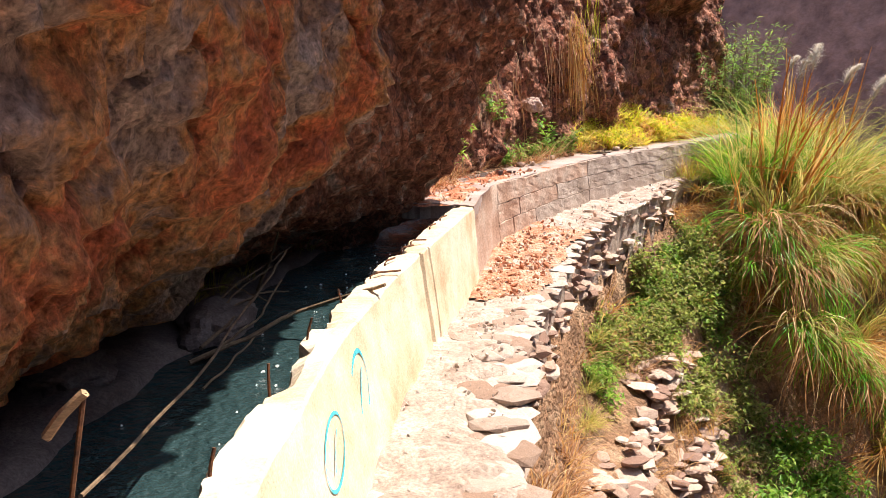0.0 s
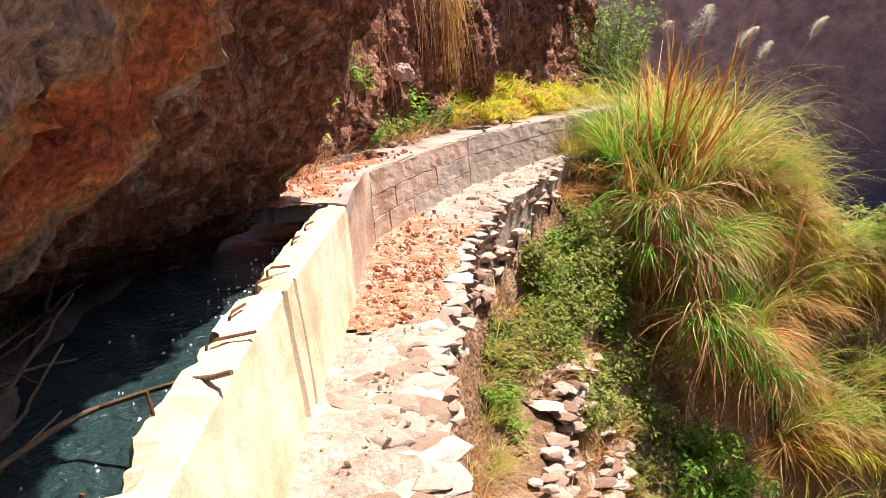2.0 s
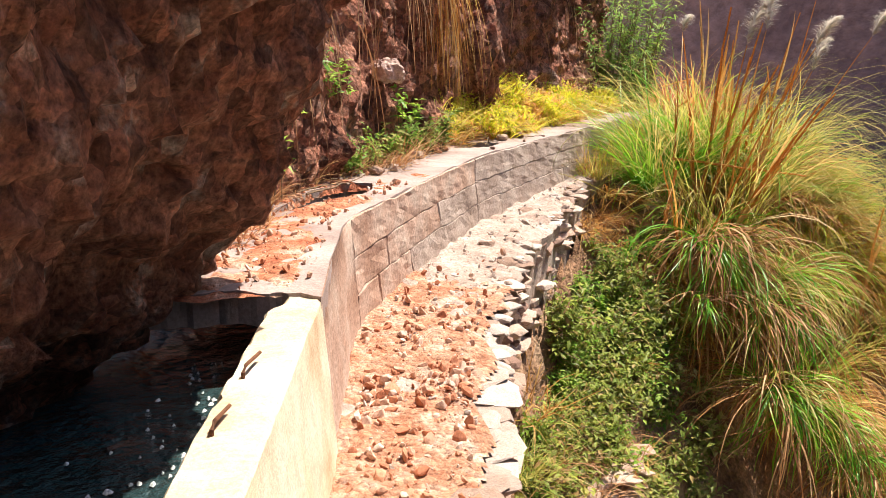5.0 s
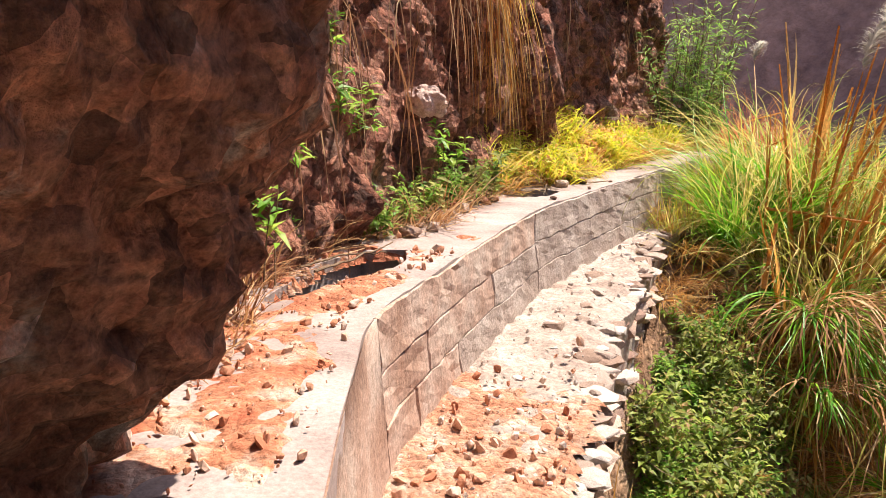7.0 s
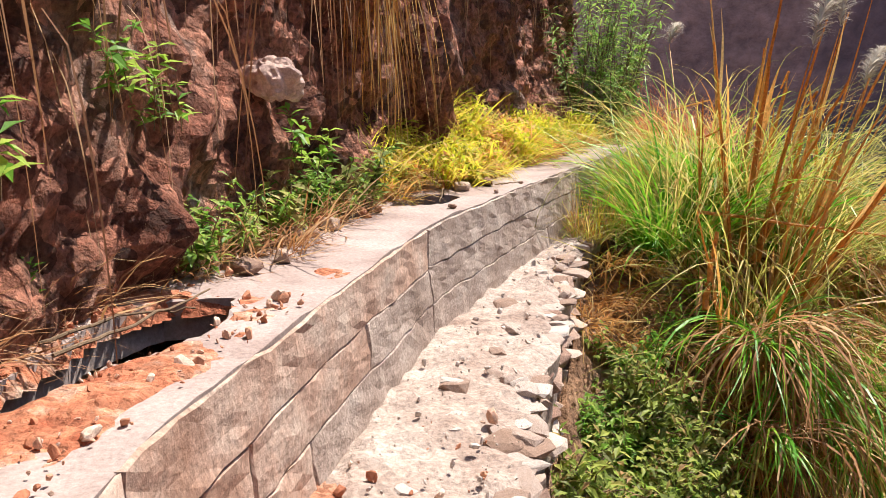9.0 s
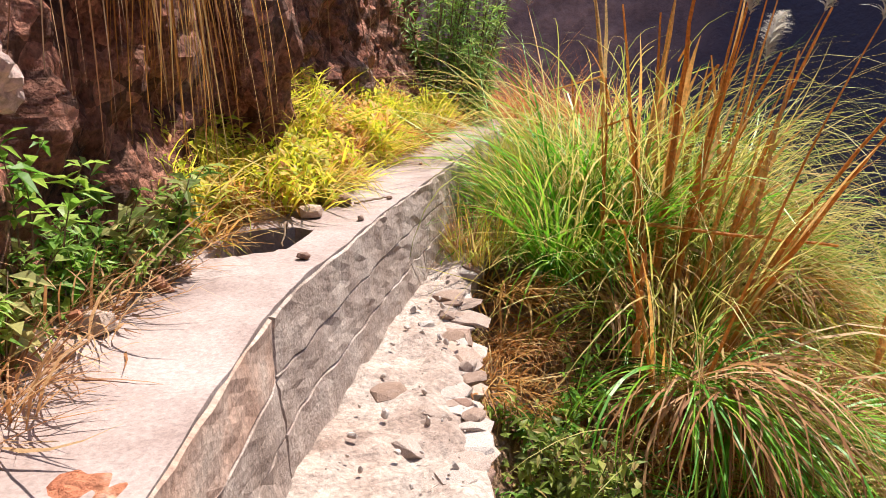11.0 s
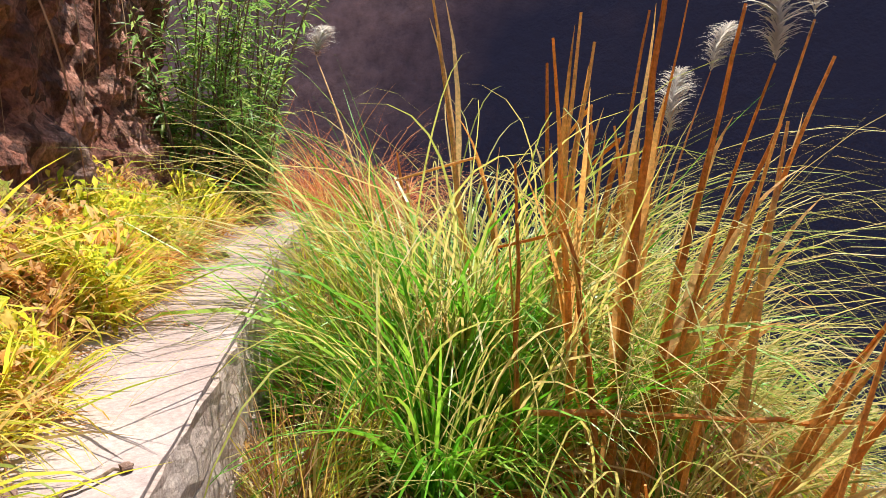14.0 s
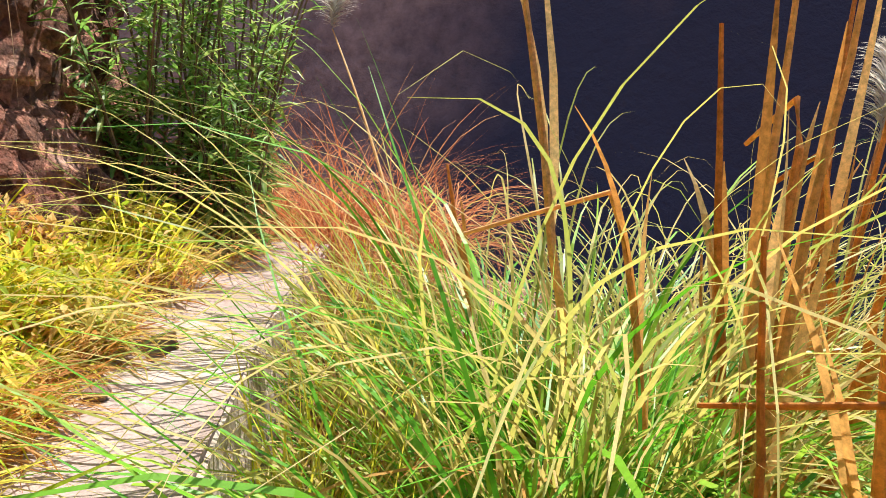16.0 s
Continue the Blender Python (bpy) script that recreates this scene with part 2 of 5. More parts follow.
def water_material():
    m = bpy.data.materials.new("canal_water")
    m.use_nodes = True
    N, L = m.node_tree.nodes, m.node_tree.links.new
    b = N["Principled BSDF"]
    b.inputs["Base Color"].default_value = (0.022, 0.046, 0.050, 1)
    b.inputs["Roughness"].default_value, b.inputs["IOR"].default_value = 0.06, 1.33
    tc = N.new("ShaderNodeTexCoord")
    a, c = N.new("ShaderNodeTexNoise"), N.new("ShaderNodeTexNoise")
    a.inputs["Scale"].default_value, a.inputs["Detail"].default_value = 5.0, 5
    c.inputs["Scale"].default_value, c.inputs["Detail"].default_value = 22.0, 4
    L(tc.outputs["Object"], a.inputs["Vector"])
    L(tc.outputs["Object"], c.inputs["Vector"])
    add = N.new("ShaderNodeMath")
    add.operation = "MULTIPLY_ADD"
    add.inputs[1].default_value = 0.6
    L(c.outputs["Fac"], add.inputs[0])
    L(a.outputs["Fac"], add.inputs[2])
    bp = N.new("ShaderNodeBump")
    bp.inputs["Strength"].default_value, bp.inputs["Distance"].default_value = 0.8, 0.10
    L(add.outputs[0], bp.inputs["Height"])
    L(bp.outputs["Normal"], b.inputs["Normal"])
    return m


M_WATER = water_material()

# ---------------------------------------------------------------- mesh helpers
rng = np.random.default_rng(7)


class Soup:
    """Gathers vertices and faces for one mesh."""

    def __init__(self):
        self.v, self.f, self.n = [], [], 0

    def add(self, verts, faces):
        verts = np.asarray(verts, float).reshape(-1, 3)
        self.v.append(verts)
        self.f.extend([tuple(int(i) + self.n for i in f) for f in faces])
        self.n += len(verts)
        return self

    def mesh(self, name):
        me = bpy.data.meshes.new(name)
        me.from_pydata(np.concatenate(self.v).tolist() if self.v else [], [], self.f)
        me.update()
        return me


def put(name, soup, material, parent=None, label="", smooth=False, **tags):
    """Links a soup, bmesh or mesh as one object, under parent where one is given."""
    if isinstance(soup, bmesh.types.BMesh):
        me = bpy.data.meshes.new(name)
        soup.to_mesh(me)
        soup.free()
    elif isinstance(soup, Soup):
        me = soup.mesh(name)
    else:
        me = soup
    if not me.materials:
        me.materials.append(material)
    if smooth:
        me.polygons.foreach_set("use_smooth", [True] * len(me.polygons))
    ob = new(name, me)
    ob.parent = parent
    return tagged(ob, label, **tags)


def thing(name, place, label, category, group="", kind=""):
    ob = new(name)
    ob.location = place
    ob.empty_display_size = 0.1
    return tagged(ob, label, category, group, kind)


def sheet(P, flip=False):
    """Faces over a grid of points of shape (a, b, 3)."""
    a, b = P.shape[:2]
    i = np.arange(a * b).reshape(a, b)
    q = np.stack([i[:-1, :-1], i[1:, :-1], i[1:, 1:], i[:-1, 1:]], -1).reshape(-1, 4)
    return Soup().add(P.reshape(-1, 3), q[:, ::-1] if flip else q)


def tube(soup, pts, radii, sides=6):
    pts = np.asarray(pts, float)
    radii = np.broadcast_to(np.asarray(radii, float), (len(pts),))
    rings = []
    for i, p in enumerate(pts):
        d = pts[min(i + 1, len(pts) - 1)] - pts[max(i - 1, 0)]
        d = d / (np.linalg.norm(d) + 1e-9)
        u = np.cross(d, (0.31, 0.22, 0.92) if abs(d[2]) < 0.85 else (1, 0.1, 0))
        u /= np.linalg.norm(u)
        w = np.cross(d, u)
        a = np.arange(sides) / sides * 2 * np.pi
        rings.append(p + radii[i] * (np.cos(a)[:, None] * u + np.sin(a)[:, None] * w))
    k, n = len(pts), sides
    faces = [(i * n + j, i * n + (j + 1) % n, (i + 1) * n + (j + 1) % n, (i + 1) * n + j) for i in range(k - 1) for j in range(n)]
    faces += [tuple(range(n))[::-1], tuple(range((k - 1) * n, k * n))]
    return soup.add(np.concatenate(rings), faces)


def ribbons(soup, base, az, e0, e1, length, width, segs=5, power=1.4):
    """Grass blades: each starts at base, heads off at azimuth az and elevation e0 and bends to e1 (radians)."""
    n = len(base)
    t = np.linspace(0, 1, segs + 1)
    e = e0[:, None] + (e1 - e0)[:, None] * t[None] ** power
    step = length[:, None] / segs
    mid = (e[:, :-1] + e[:, 1:]) / 2
    r = np.concatenate([np.zeros((n, 1)), np.cumsum(np.cos(mid) * step, 1)], 1)
    z = np.concatenate([np.zeros((n, 1)), np.cumsum(np.sin(mid) * step, 1)], 1)
    sway = az[:, None] + (rng.normal(0, 0.25, n)[:, None]) * t[None]
    c = np.stack([base[:, None, 0] + r * np.cos(sway), base[:, None, 1] + r * np.sin(sway), base[:, None, 2] + z], -1)
    w = width[:, None] * np.minimum(1, 0.45 + 2.2 * t)[None] * (1 - t[None] ** 2.2 * 0.94) / 2
    yaw = az + rng.normal(0, 0.5, n)
    side = np.stack([-np.sin(yaw), np.cos(yaw), rng.normal(0, 0.25, n)], -1)[:, None] * w[..., None]
    P = np.stack([c - side, c + side], 2).reshape(-1, 3)
    per = (segs + 1) * 2
    k = np.arange(segs) * 2
    f1 = np.stack([k, k + 1, k + 3, k + 2], -1)
    return soup.add(P, (np.arange(n)[:, None, None] * per + f1[None]).reshape(-1, 4))


def leaves(soup, place, az, pitch, length, width):
    """Folded pointed leaves, four triangles each."""
    n = len(place)
    d = np.stack([np.cos(az) * np.cos(pitch), np.sin(az) * np.cos(pitch), np.sin(pitch)], -1)
    s = np.stack([-np.sin(az), np.cos(az), rng.normal(0, 0.3, n)], -1)
    up = np.cross(d, s)
    L, W = length[:, None], width[:, None]
    a, tip = place, place + d * L - np.array([0, 0, 0.15]) * L
    m = place + d * L * 0.45
    l, r = m + s * W / 2 + up * W * 0.2, m - s * W / 2 + up * W * 0.2
    P = np.stack([a, l, tip, r, m], 1).reshape(-1, 3)
    f = np.array([(0, 4, 1), (1, 4, 2), (0, 3, 4), (3, 2, 4)])
    return soup.add(P, (np.arange(n)[:, None, None] * 5 + f[None]).reshape(-1, 3))


def make_stone(flat, seed):
    r = np.random.default_rng(seed)
    bm = bmesh.new()
    for _ in range(26):
        p = r.normal(size=3)
        p /= np.abs(p).max() * 0.55 + np.linalg.norm(p) * 0.45
        bm.verts.new((p[0] * 0.5 * r.uniform(0.85, 1.1), p[1] * 0.5 * r.uniform(0.75, 1.1), p[2] * 0.5 * flat))
    out = bmesh.ops.convex_hull(bm, input=bm.verts)
    bmesh.ops.delete(bm, geom=[g for g in out["geom_interior"] if isinstance(g, bmesh.types.BMVert)], context="VERTS")
    me = bpy.data.meshes.new("stone")
    bm.to_mesh(me)
    bm.free()
    return me


FLAT = [make_stone(0.38, s) for s in range(10)]
LUMP = [make_stone(0.75, 50 + s) for s in range(10)]
for me in FLAT:
    me.materials.append(M_STONE)
WALLING = [make_stone(0.36, 90 + s) for s in range(10)]
for me in WALLING:
    me.materials.append(M_WALLSTONE)


def lay_stone(me, parent, place, size, turn=None, tilt=0.12):
    ob = new("stone", me)
    ob.parent = parent
    ob.matrix_basis = Matrix.LocRotScale(Vector(place), Euler((rng.normal(0, tilt), rng.normal(0, tilt), rng.uniform(0, 6.28) if turn is None else turn)), Vector(size))
    return ob


STONE_DATA = []
for me in LUMP:
    STONE_DATA.append((np.array([v.co[:] for v in me.vertices]), [tuple(p.vertices) for p in me.polygons]))


def rubble(soup, places, sizes):
    for p, s in zip(places, sizes):
        v, f = STONE_DATA[rng.integers(len(STONE_DATA))]
        m = np.array(Euler(rng.uniform(0, 6.28, 3)).to_matrix())
        soup.add((v * np.array([1, rng.uniform(0.6, 1), rng.uniform(0.4, 0.8)])) @ m.T * s + p, f)
    return soup


# ---------------------------------------------------------------- plan
def line(pts, key):
    """x of a polyline given along y (or any increasing key)."""
    a = np.array(pts, float)
    a = a[np.concatenate([[True], np.diff(a[:, 1]) > 0])]
    return np.interp(key, a[:, 1], a[:, 0])


# outer top edge of the canal wall, foot of the wall, outer rim of the ledge, inner edge of the cover slab / cliff foot
WALL_TOP = [(-0.58, -4), (-0.52, 1), (-0.50, 2.2), (-0.44, 3.3), (-0.29, 4.37), (-0.09, 5.4), (0.12, 6.4), (0.32, 7.4), (0.50, 8.35), (1.00, 9.235), (1.835, 10.60), (2.695, 11.595), (3.48, 12.42), (4.08, 13.09), (4.80, 13.88), (5.7, 14.7)]
LEDGE_OUT = [(-8, -30), (-0.6, -9), (0.25, -4), (0.27, 2), (0.30, 3.2), (0.38, 4.3), (0.50, 5.3), (0.72, 6.3), (0.98, 7.2), (1.25, 8.1), (1.62, 8.9), (2.02, 9.75), (2.55, 10.55), (2.90, 11.2), (3.45, 12.0), (4.3, 12.9), (5.6, 14.0), (6.9, 15.4), (7.4, 17.5), (6.6, 20.5), (3.5, 25), (-6, 36)]
CLIFF_FOOT = [(-0.75, 7.2), (-0.25, 7.8), (-0.08, 8.4), (0.18, 9.05), (0.53, 9.75), (1.28, 10.85), (1.88, 11.6), (2.55, 12.25), (3.25, 12.9), (4.15, 13.85), (4.95, 14.6), (5.6, 15.4), (5.9, 16.6), (5.3, 19), (3.0, 22.5), (-4, 29)]


def ledge_z(y):
    return np.interp(y, [-4, 3, 5, 7, 8.3, 9.3, 10.4, 11.4, 12.3, 14], [-0.12, -0.14, -0.16, -0.22, -0.12, -0.05, -0.04, 0.0, 0.08, 0.3])


def top_z(y):
    return np.interp(y, [-4, 7.0, 7.4, 9, 11, 14, 17], [0.45, 0.43, 0.47, 0.46, 0.49, 0.54, 0.56])


def resample(pts, step):
    a = np.array(pts, float)
    d = np.concatenate([[0], np.cumsum(np.linalg.norm(np.diff(a, axis=0), axis=1))])
    s = np.arange(0, d[-1], step)
    q = np.stack([np.interp(s, d, a[:, i]) for i in (0, 1)], -1)
    k = max(1, int(0.3 / step))
    w = np.ones(2 * k + 1) / (2 * k + 1)
    pad = np.concatenate([np.repeat(q[:1], k, 0), q, np.repeat(q[-1:], k, 0)])
    q2 = np.stack([np.convolve(pad[:, i], w, "valid") for i in (0, 1)], -1)
    q2[:k], q2[-k:] = q[:k], q[-k:]
    t = np.gradient(q2, axis=0)
    t /= np.linalg.norm(t, axis=1)[:, None]
    return q2, np.stack([t[:, 1], -t[:, 0]], -1)  # points and normals to the right


def fbm(p, scale, octaves=4, seed=0.0):
    return np.array([noise.fractal(Vector((x * scale + seed, y * scale - seed, z * scale + 2 * seed)), 0.9, 2.1, octaves) for x, y, z in p.reshape(-1, 3)]).reshape(p.shape[:-1])


def cellular(p, scale, seed=0.0):
    """Distance to the nearest pebble centre, 0..1."""
    return np.array([noise.voronoi(Vector((x * scale + seed, y * scale, z * scale)))[0][0] for x, y, z in p.reshape(-1, 3)]).reshape(p.shape[:-1])


# ---------------------------------------------------------------- ground: hillside, valley and far canyon side in one sheet
def axis(fine0, fine1, step, far0, far1):
    mid = list(np.arange(fine0, fine1, step))
    lo, hi, d = [], [], step
    x = fine0
    while x > far0:
        d *= 1.16
        x -= d
        lo.append(x)
    x, d = mid[-1], step
    while x < far1:
        d *= 1.16
        x += d
        hi.append(x)
    return np.array(lo[::-1] + mid + hi)


gx, gy = axis(0.0, 8.0, 0.08, -600, 700), axis(1.0, 18.0, 0.08, -600, 800)
GX, GY = np.meshgrid(gx, gy, indexing="ij")
rim_q, rim_n = resample(LEDGE_OUT, 0.25)


def rim_distance(x, y):
    """Signed distance to the outer rim of the ledge, positive down the slope."""
    p = np.stack([x, y], -1).reshape(-1, 1, 2)
    best = np.full(p.shape[0], 1e9)
    sign = np.zeros(p.shape[0])
    for c in range(0, len(p), 4000):
        d = p[c:c + 4000] - rim_q[None]
        r = (d ** 2).sum(-1)
        k = r.argmin(1)
        best[c:c + 4000] = np.sqrt(r[np.arange(len(k)), k])
        sign[c:c + 4000] = (d[np.arange(len(k)), k] * rim_n[k]).sum(-1)
    return (best * np.sign(sign)).reshape(np.shape(x))


def slope_z(x, y):
    """Height of the hillside below the ledge."""
    d = rim_distance(x, y)
    lz = ledge_z(y)
    far = np.clip((np.asarray(y, float) - 9.5) / 3.0, 0, 1)  # the bank is fuller where the big tussock grows
    drop_near = np.interp(d, [0, 0.06, 0.15, 0.32, 0.74, 0.82, 1.15, 1.25, 2, 4, 9, 14, 26, 34, 44, 60, 120], [0.3, 0.9, 1.3, 1.55, 1.72, 2.2, 2.45, 2.9, 3.6, 5.2, 9, 11.5, 12.5, 12, -8, -50, -80])
    drop_far = np.interp(d, [0, 0.3, 1.0, 1.7, 2.5, 4, 9, 14, 26, 34, 44, 60, 120], [0.1, 0.22, 0.42, 0.8, 1.7, 3.4, 8.0, 11, 12.5, 12, -8, -50, -80])
    z = lz - (drop_near * (1 - far) + drop_far * far)
    landing = (np.asarray(y) > 12.3) & (np.asarray(x) > line(WALL_TOP, y) - 0.1)
    return np.where(d < 0, np.where(landing, lz - 0.03, -0.75), z)


GZ = slope_z(GX, GY)
bump = np.array([noise.fractal(Vector((x * 0.9, y * 0.9, 3.3)), 0.9, 2.1, 4) for x, y in zip(GX.ravel(), GY.ravel())]).reshape(GX.shape)
big = np.array([noise.fractal(Vector((x * 0.05, y * 0.05, 8.1)), 0.9, 2.1, 4) for x, y in zip(GX.ravel(), GY.ravel())]).reshape(GX.shape)
RD = rim_distance(GX, GY)
GZ = GZ + np.where(RD > 0.15, bump * 0.14 * np.clip(RD, 0, 1), 0) + np.where(RD > 8, big * np.clip((RD - 8) * 0.12, 0, 6), 0)
GZ = np.where((RD < -8), np.clip((-RD - 8) * 0.9, 0, 70) - 0.75, GZ)
ground = put("ground", sheet(np.stack([GX, GY, GZ], -1)), M_EARTH, smooth=True, label="steep dry reddish hillside falling into the canyon", category="ground", kind="structure")
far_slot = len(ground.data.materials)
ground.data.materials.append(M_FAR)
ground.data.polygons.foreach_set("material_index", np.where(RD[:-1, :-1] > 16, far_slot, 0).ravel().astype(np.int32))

# ---------------------------------------------------------------- canal: bed, water, silt bank
def canal_strip(inner, outer, z, y0, y1, step=0.15):
    ys = np.arange(y0, y1, step)
    return ys, np.array([[(line(inner, y), y, z), (line(outer, y), y, z)] for y in ys])


WATER_LEFT = [(-1.55, -4), (-1.5, 2.6), (-1.42, 3.6), (-1.3, 4.2), (-1.3, 4.8), (-1.15, 6), (-0.78, 7.5), (-0.5, 8.2), (0.9, 11), (3.2, 13.6), (6.0, 16)]
ys = np.arange(-4, 14.6, 0.12)
u = np.linspace(0, 1, 14)
wl, wr = line([(x - 0.6, y) for x, y in WATER_LEFT], ys), line(WALL_TOP, ys) - 0.05
P = np.zeros((len(ys), 14, 3))
P[..., 0] = wl[:, None] + (wr - wl)[:, None] * u
P[..., 1] = ys[:, None]
P[..., 2] = 0.12 + 0.004 * np.sin(P[..., 1] * 9 + P[..., 0] * 7)
put("water", sheet(P, True), M_WATER, smooth=True, label="dark greenish water flowing in the irrigation canal", category="water", kind="structure")
P2 = P.copy()
P2[..., 2] = -0.45
put("canal_bed", sheet(P2, True), M_MUD, label="silty bed of the irrigation canal", category="canal bed", kind="structure")

ys = np.arange(-4, 8.2, 0.05)
u = np.linspace(0, 1, 24)
lo = line(WATER_LEFT, ys) + 0.05 * np.array([noise.noise(Vector((0, y * 2.2, 4))) for y in ys])
P = np.zeros((len(ys), 24, 3))
P[..., 0] = lo[:, None] - 1.3 * u + 0.1
P[..., 1] = ys[:, None]
P[..., 2] = np.interp(u, [0, 0.05, 0.1, 0.45, 1], [-0.3, 0.1, 0.16, 0.21, 0.75])
P[..., 2] += 0.05 * fbm(P, 2.5, 5) * np.minimum(1, u * 8)
P[..., 0] += 0.05 * fbm(P, 3.1, 3, 4.0)
put("silt_bank", sheet(P), M_MUD, smooth=True, label="grey silt bank at the foot of the rock", category="bank", kind="structure")

# ---------------------------------------------------------------- overhanging rock
PROFILE_Z = [-0.3, 0.2, 0.5, 0.8, 1.1, 1.4, 1.7, 2.0, 2.4, 3.7, 5.0]
PROFILES = {  # x of the rock face at those heights, by y
    -4.0: [-2.6, -2.2, -1.7, -1.35, -1.05, -0.95, -0.9, -0.85, -0.6, 0.45, 0.8],
    2.2: [-2.4, -2.0, -1.45, -1.1, -0.85, -0.72, -0.64, -0.58, -0.4, 0.54, 0.8],
    3.4: [-2.3, -1.95, -1.4, -1.0, -0.74, -0.62, -0.56, -0.5, -0.32, 0.56, 0.8],
    4.3: [-2.2, -1.85, -1.3, -0.85, -0.62, -0.42, -0.42, -0.38, -0.25, 0.63, 0.9],
    4.62: [-2.2, -1.8, -1.25, -0.82, -0.52, -0.33, -0.36, -0.34, -0.2, 0.67, 0.92],
    4.85: [-2.1, -1.75, -1.2, -0.85, -0.62, -0.52, -0.45, -0.3, -0.1, 0.7, 0.95],
    5.6: [-1.9, -1.5, -1.0, -0.62, -0.36, -0.18, -0.02, 0.1, 0.24, 0.78, 1.05],
    6.4: [-1.6, -1.15, -0.65, -0.32, -0.08, 0.1, 0.26, 0.4, 0.54, 0.9, 1.15],
    7.15: [-0.9, -0.5, -0.18, 0.02, 0.2, 0.37, 0.51, 0.63, 0.76, 1.05, 1.3],
}
pk = np.array(sorted(PROFILES))
pv = np.array([PROFILES[k] for k in pk])
ry, rz = np.arange(-4, 7.16, 0.03), np.concatenate([np.arange(-0.3, 2.6, 0.03), np.arange(2.6, 5.0, 0.08)])
RX = np.array([[np.interp(z, PROFILE_Z, [np.interp(y, pk, pv[:, j]) for j in range(len(PROFILE_Z))]) for z in rz] for y in ry])
P = np.stack([RX, np.repeat(ry[:, None], len(rz), 1), np.repeat(rz[None], len(ry), 0)], -1)
# the nose turns back behind the ridge
back = []
for a in np.linspace(0.03, 1, 40):
    q = P[-1].copy()
    q[:, 0] -= 2.3 * a ** 1.6
    q[:, 1] += 0.9 * a ** 0.6
    back.append(q)
P = np.concatenate([P, np.array(back)])
blocks = cellular(P * np.array([1, 0.8, 1.3]), 1.6, 5.0)
crack = np.abs(fbm(P, 1.5, 3, 12.0))
ridge = np.abs(fbm(P, 3.4, 5, 3.0))
pebble = cellular(P, 8.0)
small = cellular(P, 17.0, 2.0)
dark = np.clip((P[..., 1] - 4.5) / 0.5, 0, 1)
amount = 0.09 * fbm(P, 0.9, 4) + 0.20 * (0.45 - blocks) + 0.10 * (ridge - 0.25) - 0.08 * np.exp(-(crack / 0.05) ** 2) * (1 - 0.5 * dark)
amount += (0.06 * (0.45 - pebble) + 0.025 * (0.45 - small)) * (0.25 + 0.75 * dark)
P[..., 0] += amount
P[..., 2] -= 0.5 * amount * (P[..., 2] > 0.2)
rock = put("cliff_overhang", sheet(P, True), M_ROCK, smooth=False, label="overhanging red conglomerate rock face above the canal", category="rock face", kind="structure")
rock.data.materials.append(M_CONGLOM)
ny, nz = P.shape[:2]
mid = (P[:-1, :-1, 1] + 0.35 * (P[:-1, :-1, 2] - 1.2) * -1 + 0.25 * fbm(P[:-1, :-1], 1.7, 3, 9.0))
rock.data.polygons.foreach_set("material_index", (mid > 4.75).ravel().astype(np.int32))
# its upper back, closing the mass
top = [(0.8, -4, 5.0), (1.3, 7.2, 5.0), (-1.2, 8.2, 5.0), (-9, 9, 9), (-9, -6, 9)]
put("cliff_top", Soup().add(top, [(0, 1, 2, 3, 4)]), M_CLIFF, label="upper mass of the red cliff", category="cliff", kind="structure")

# ---------------------------------------------------------------- cliff behind the cover slab
cq, cn = resample(CLIFF_FOOT, 0.035)
cz = np.concatenate([np.arange(0.2, 2.9, 0.035), np.arange(3.2, 9, 0.25)])
set_back = np.interp(cq[:, 1], [7, 11.4, 12.5, 14, 15, 23], [0, 0.0, 0.35, 0.55, 0.4, 0.5])
P = np.zeros((len(cq), len(cz), 3))
lean = np.interp(cz, [0.2, 0.5, 0.8, 1.2, 3, 9], [-0.05, 0.0, 0.55, 0.95, 1.3, 2.2])
rise = np.interp(cz, [0.2, 0.5, 0.8, 1.4, 3, 9], [0, 0.0, 0.03, 0.05, 0.1, 2.0])
off = set_back[:, None] * lean[None] + rise[None]
# brow leaning out high up, added to shade the cliff face below
off -= 0.9 * np.interp(cq[:, 1], [12.9, 13.4, 14.3, 14.7], [0, 1, 1, 0])[:, None] * np.clip((cz - 2.5) / 0.7, 0, 1)[None]
P[..., 0] = cq[:, None, 0] - cn[:, None, 0] * off
P[..., 1] = cq[:, None, 1] - cn[:, None, 1] * off
P[..., 2] = cz[None]
d = 0.16 * fbm(P, 1.0, 5, 2.0) + 0.10 * np.abs(fbm(P, 2.7, 5, 6.0)) + 0.12 * (0.45 - cellular(P, 3.0, 3.0)) + 0.05 * (0.45 - cellular(P, 8.0, 1.0))
d *= np.clip((P[..., 2] - 0.3) / 0.3, 0.1, 1)
P[..., :2] += d[..., None] * cn[:, None]
put("cliff_wall", sheet(P), M_CLIFF, label="craggy dark brown cliff beside the covered canal", category="cliff", kind="structure")

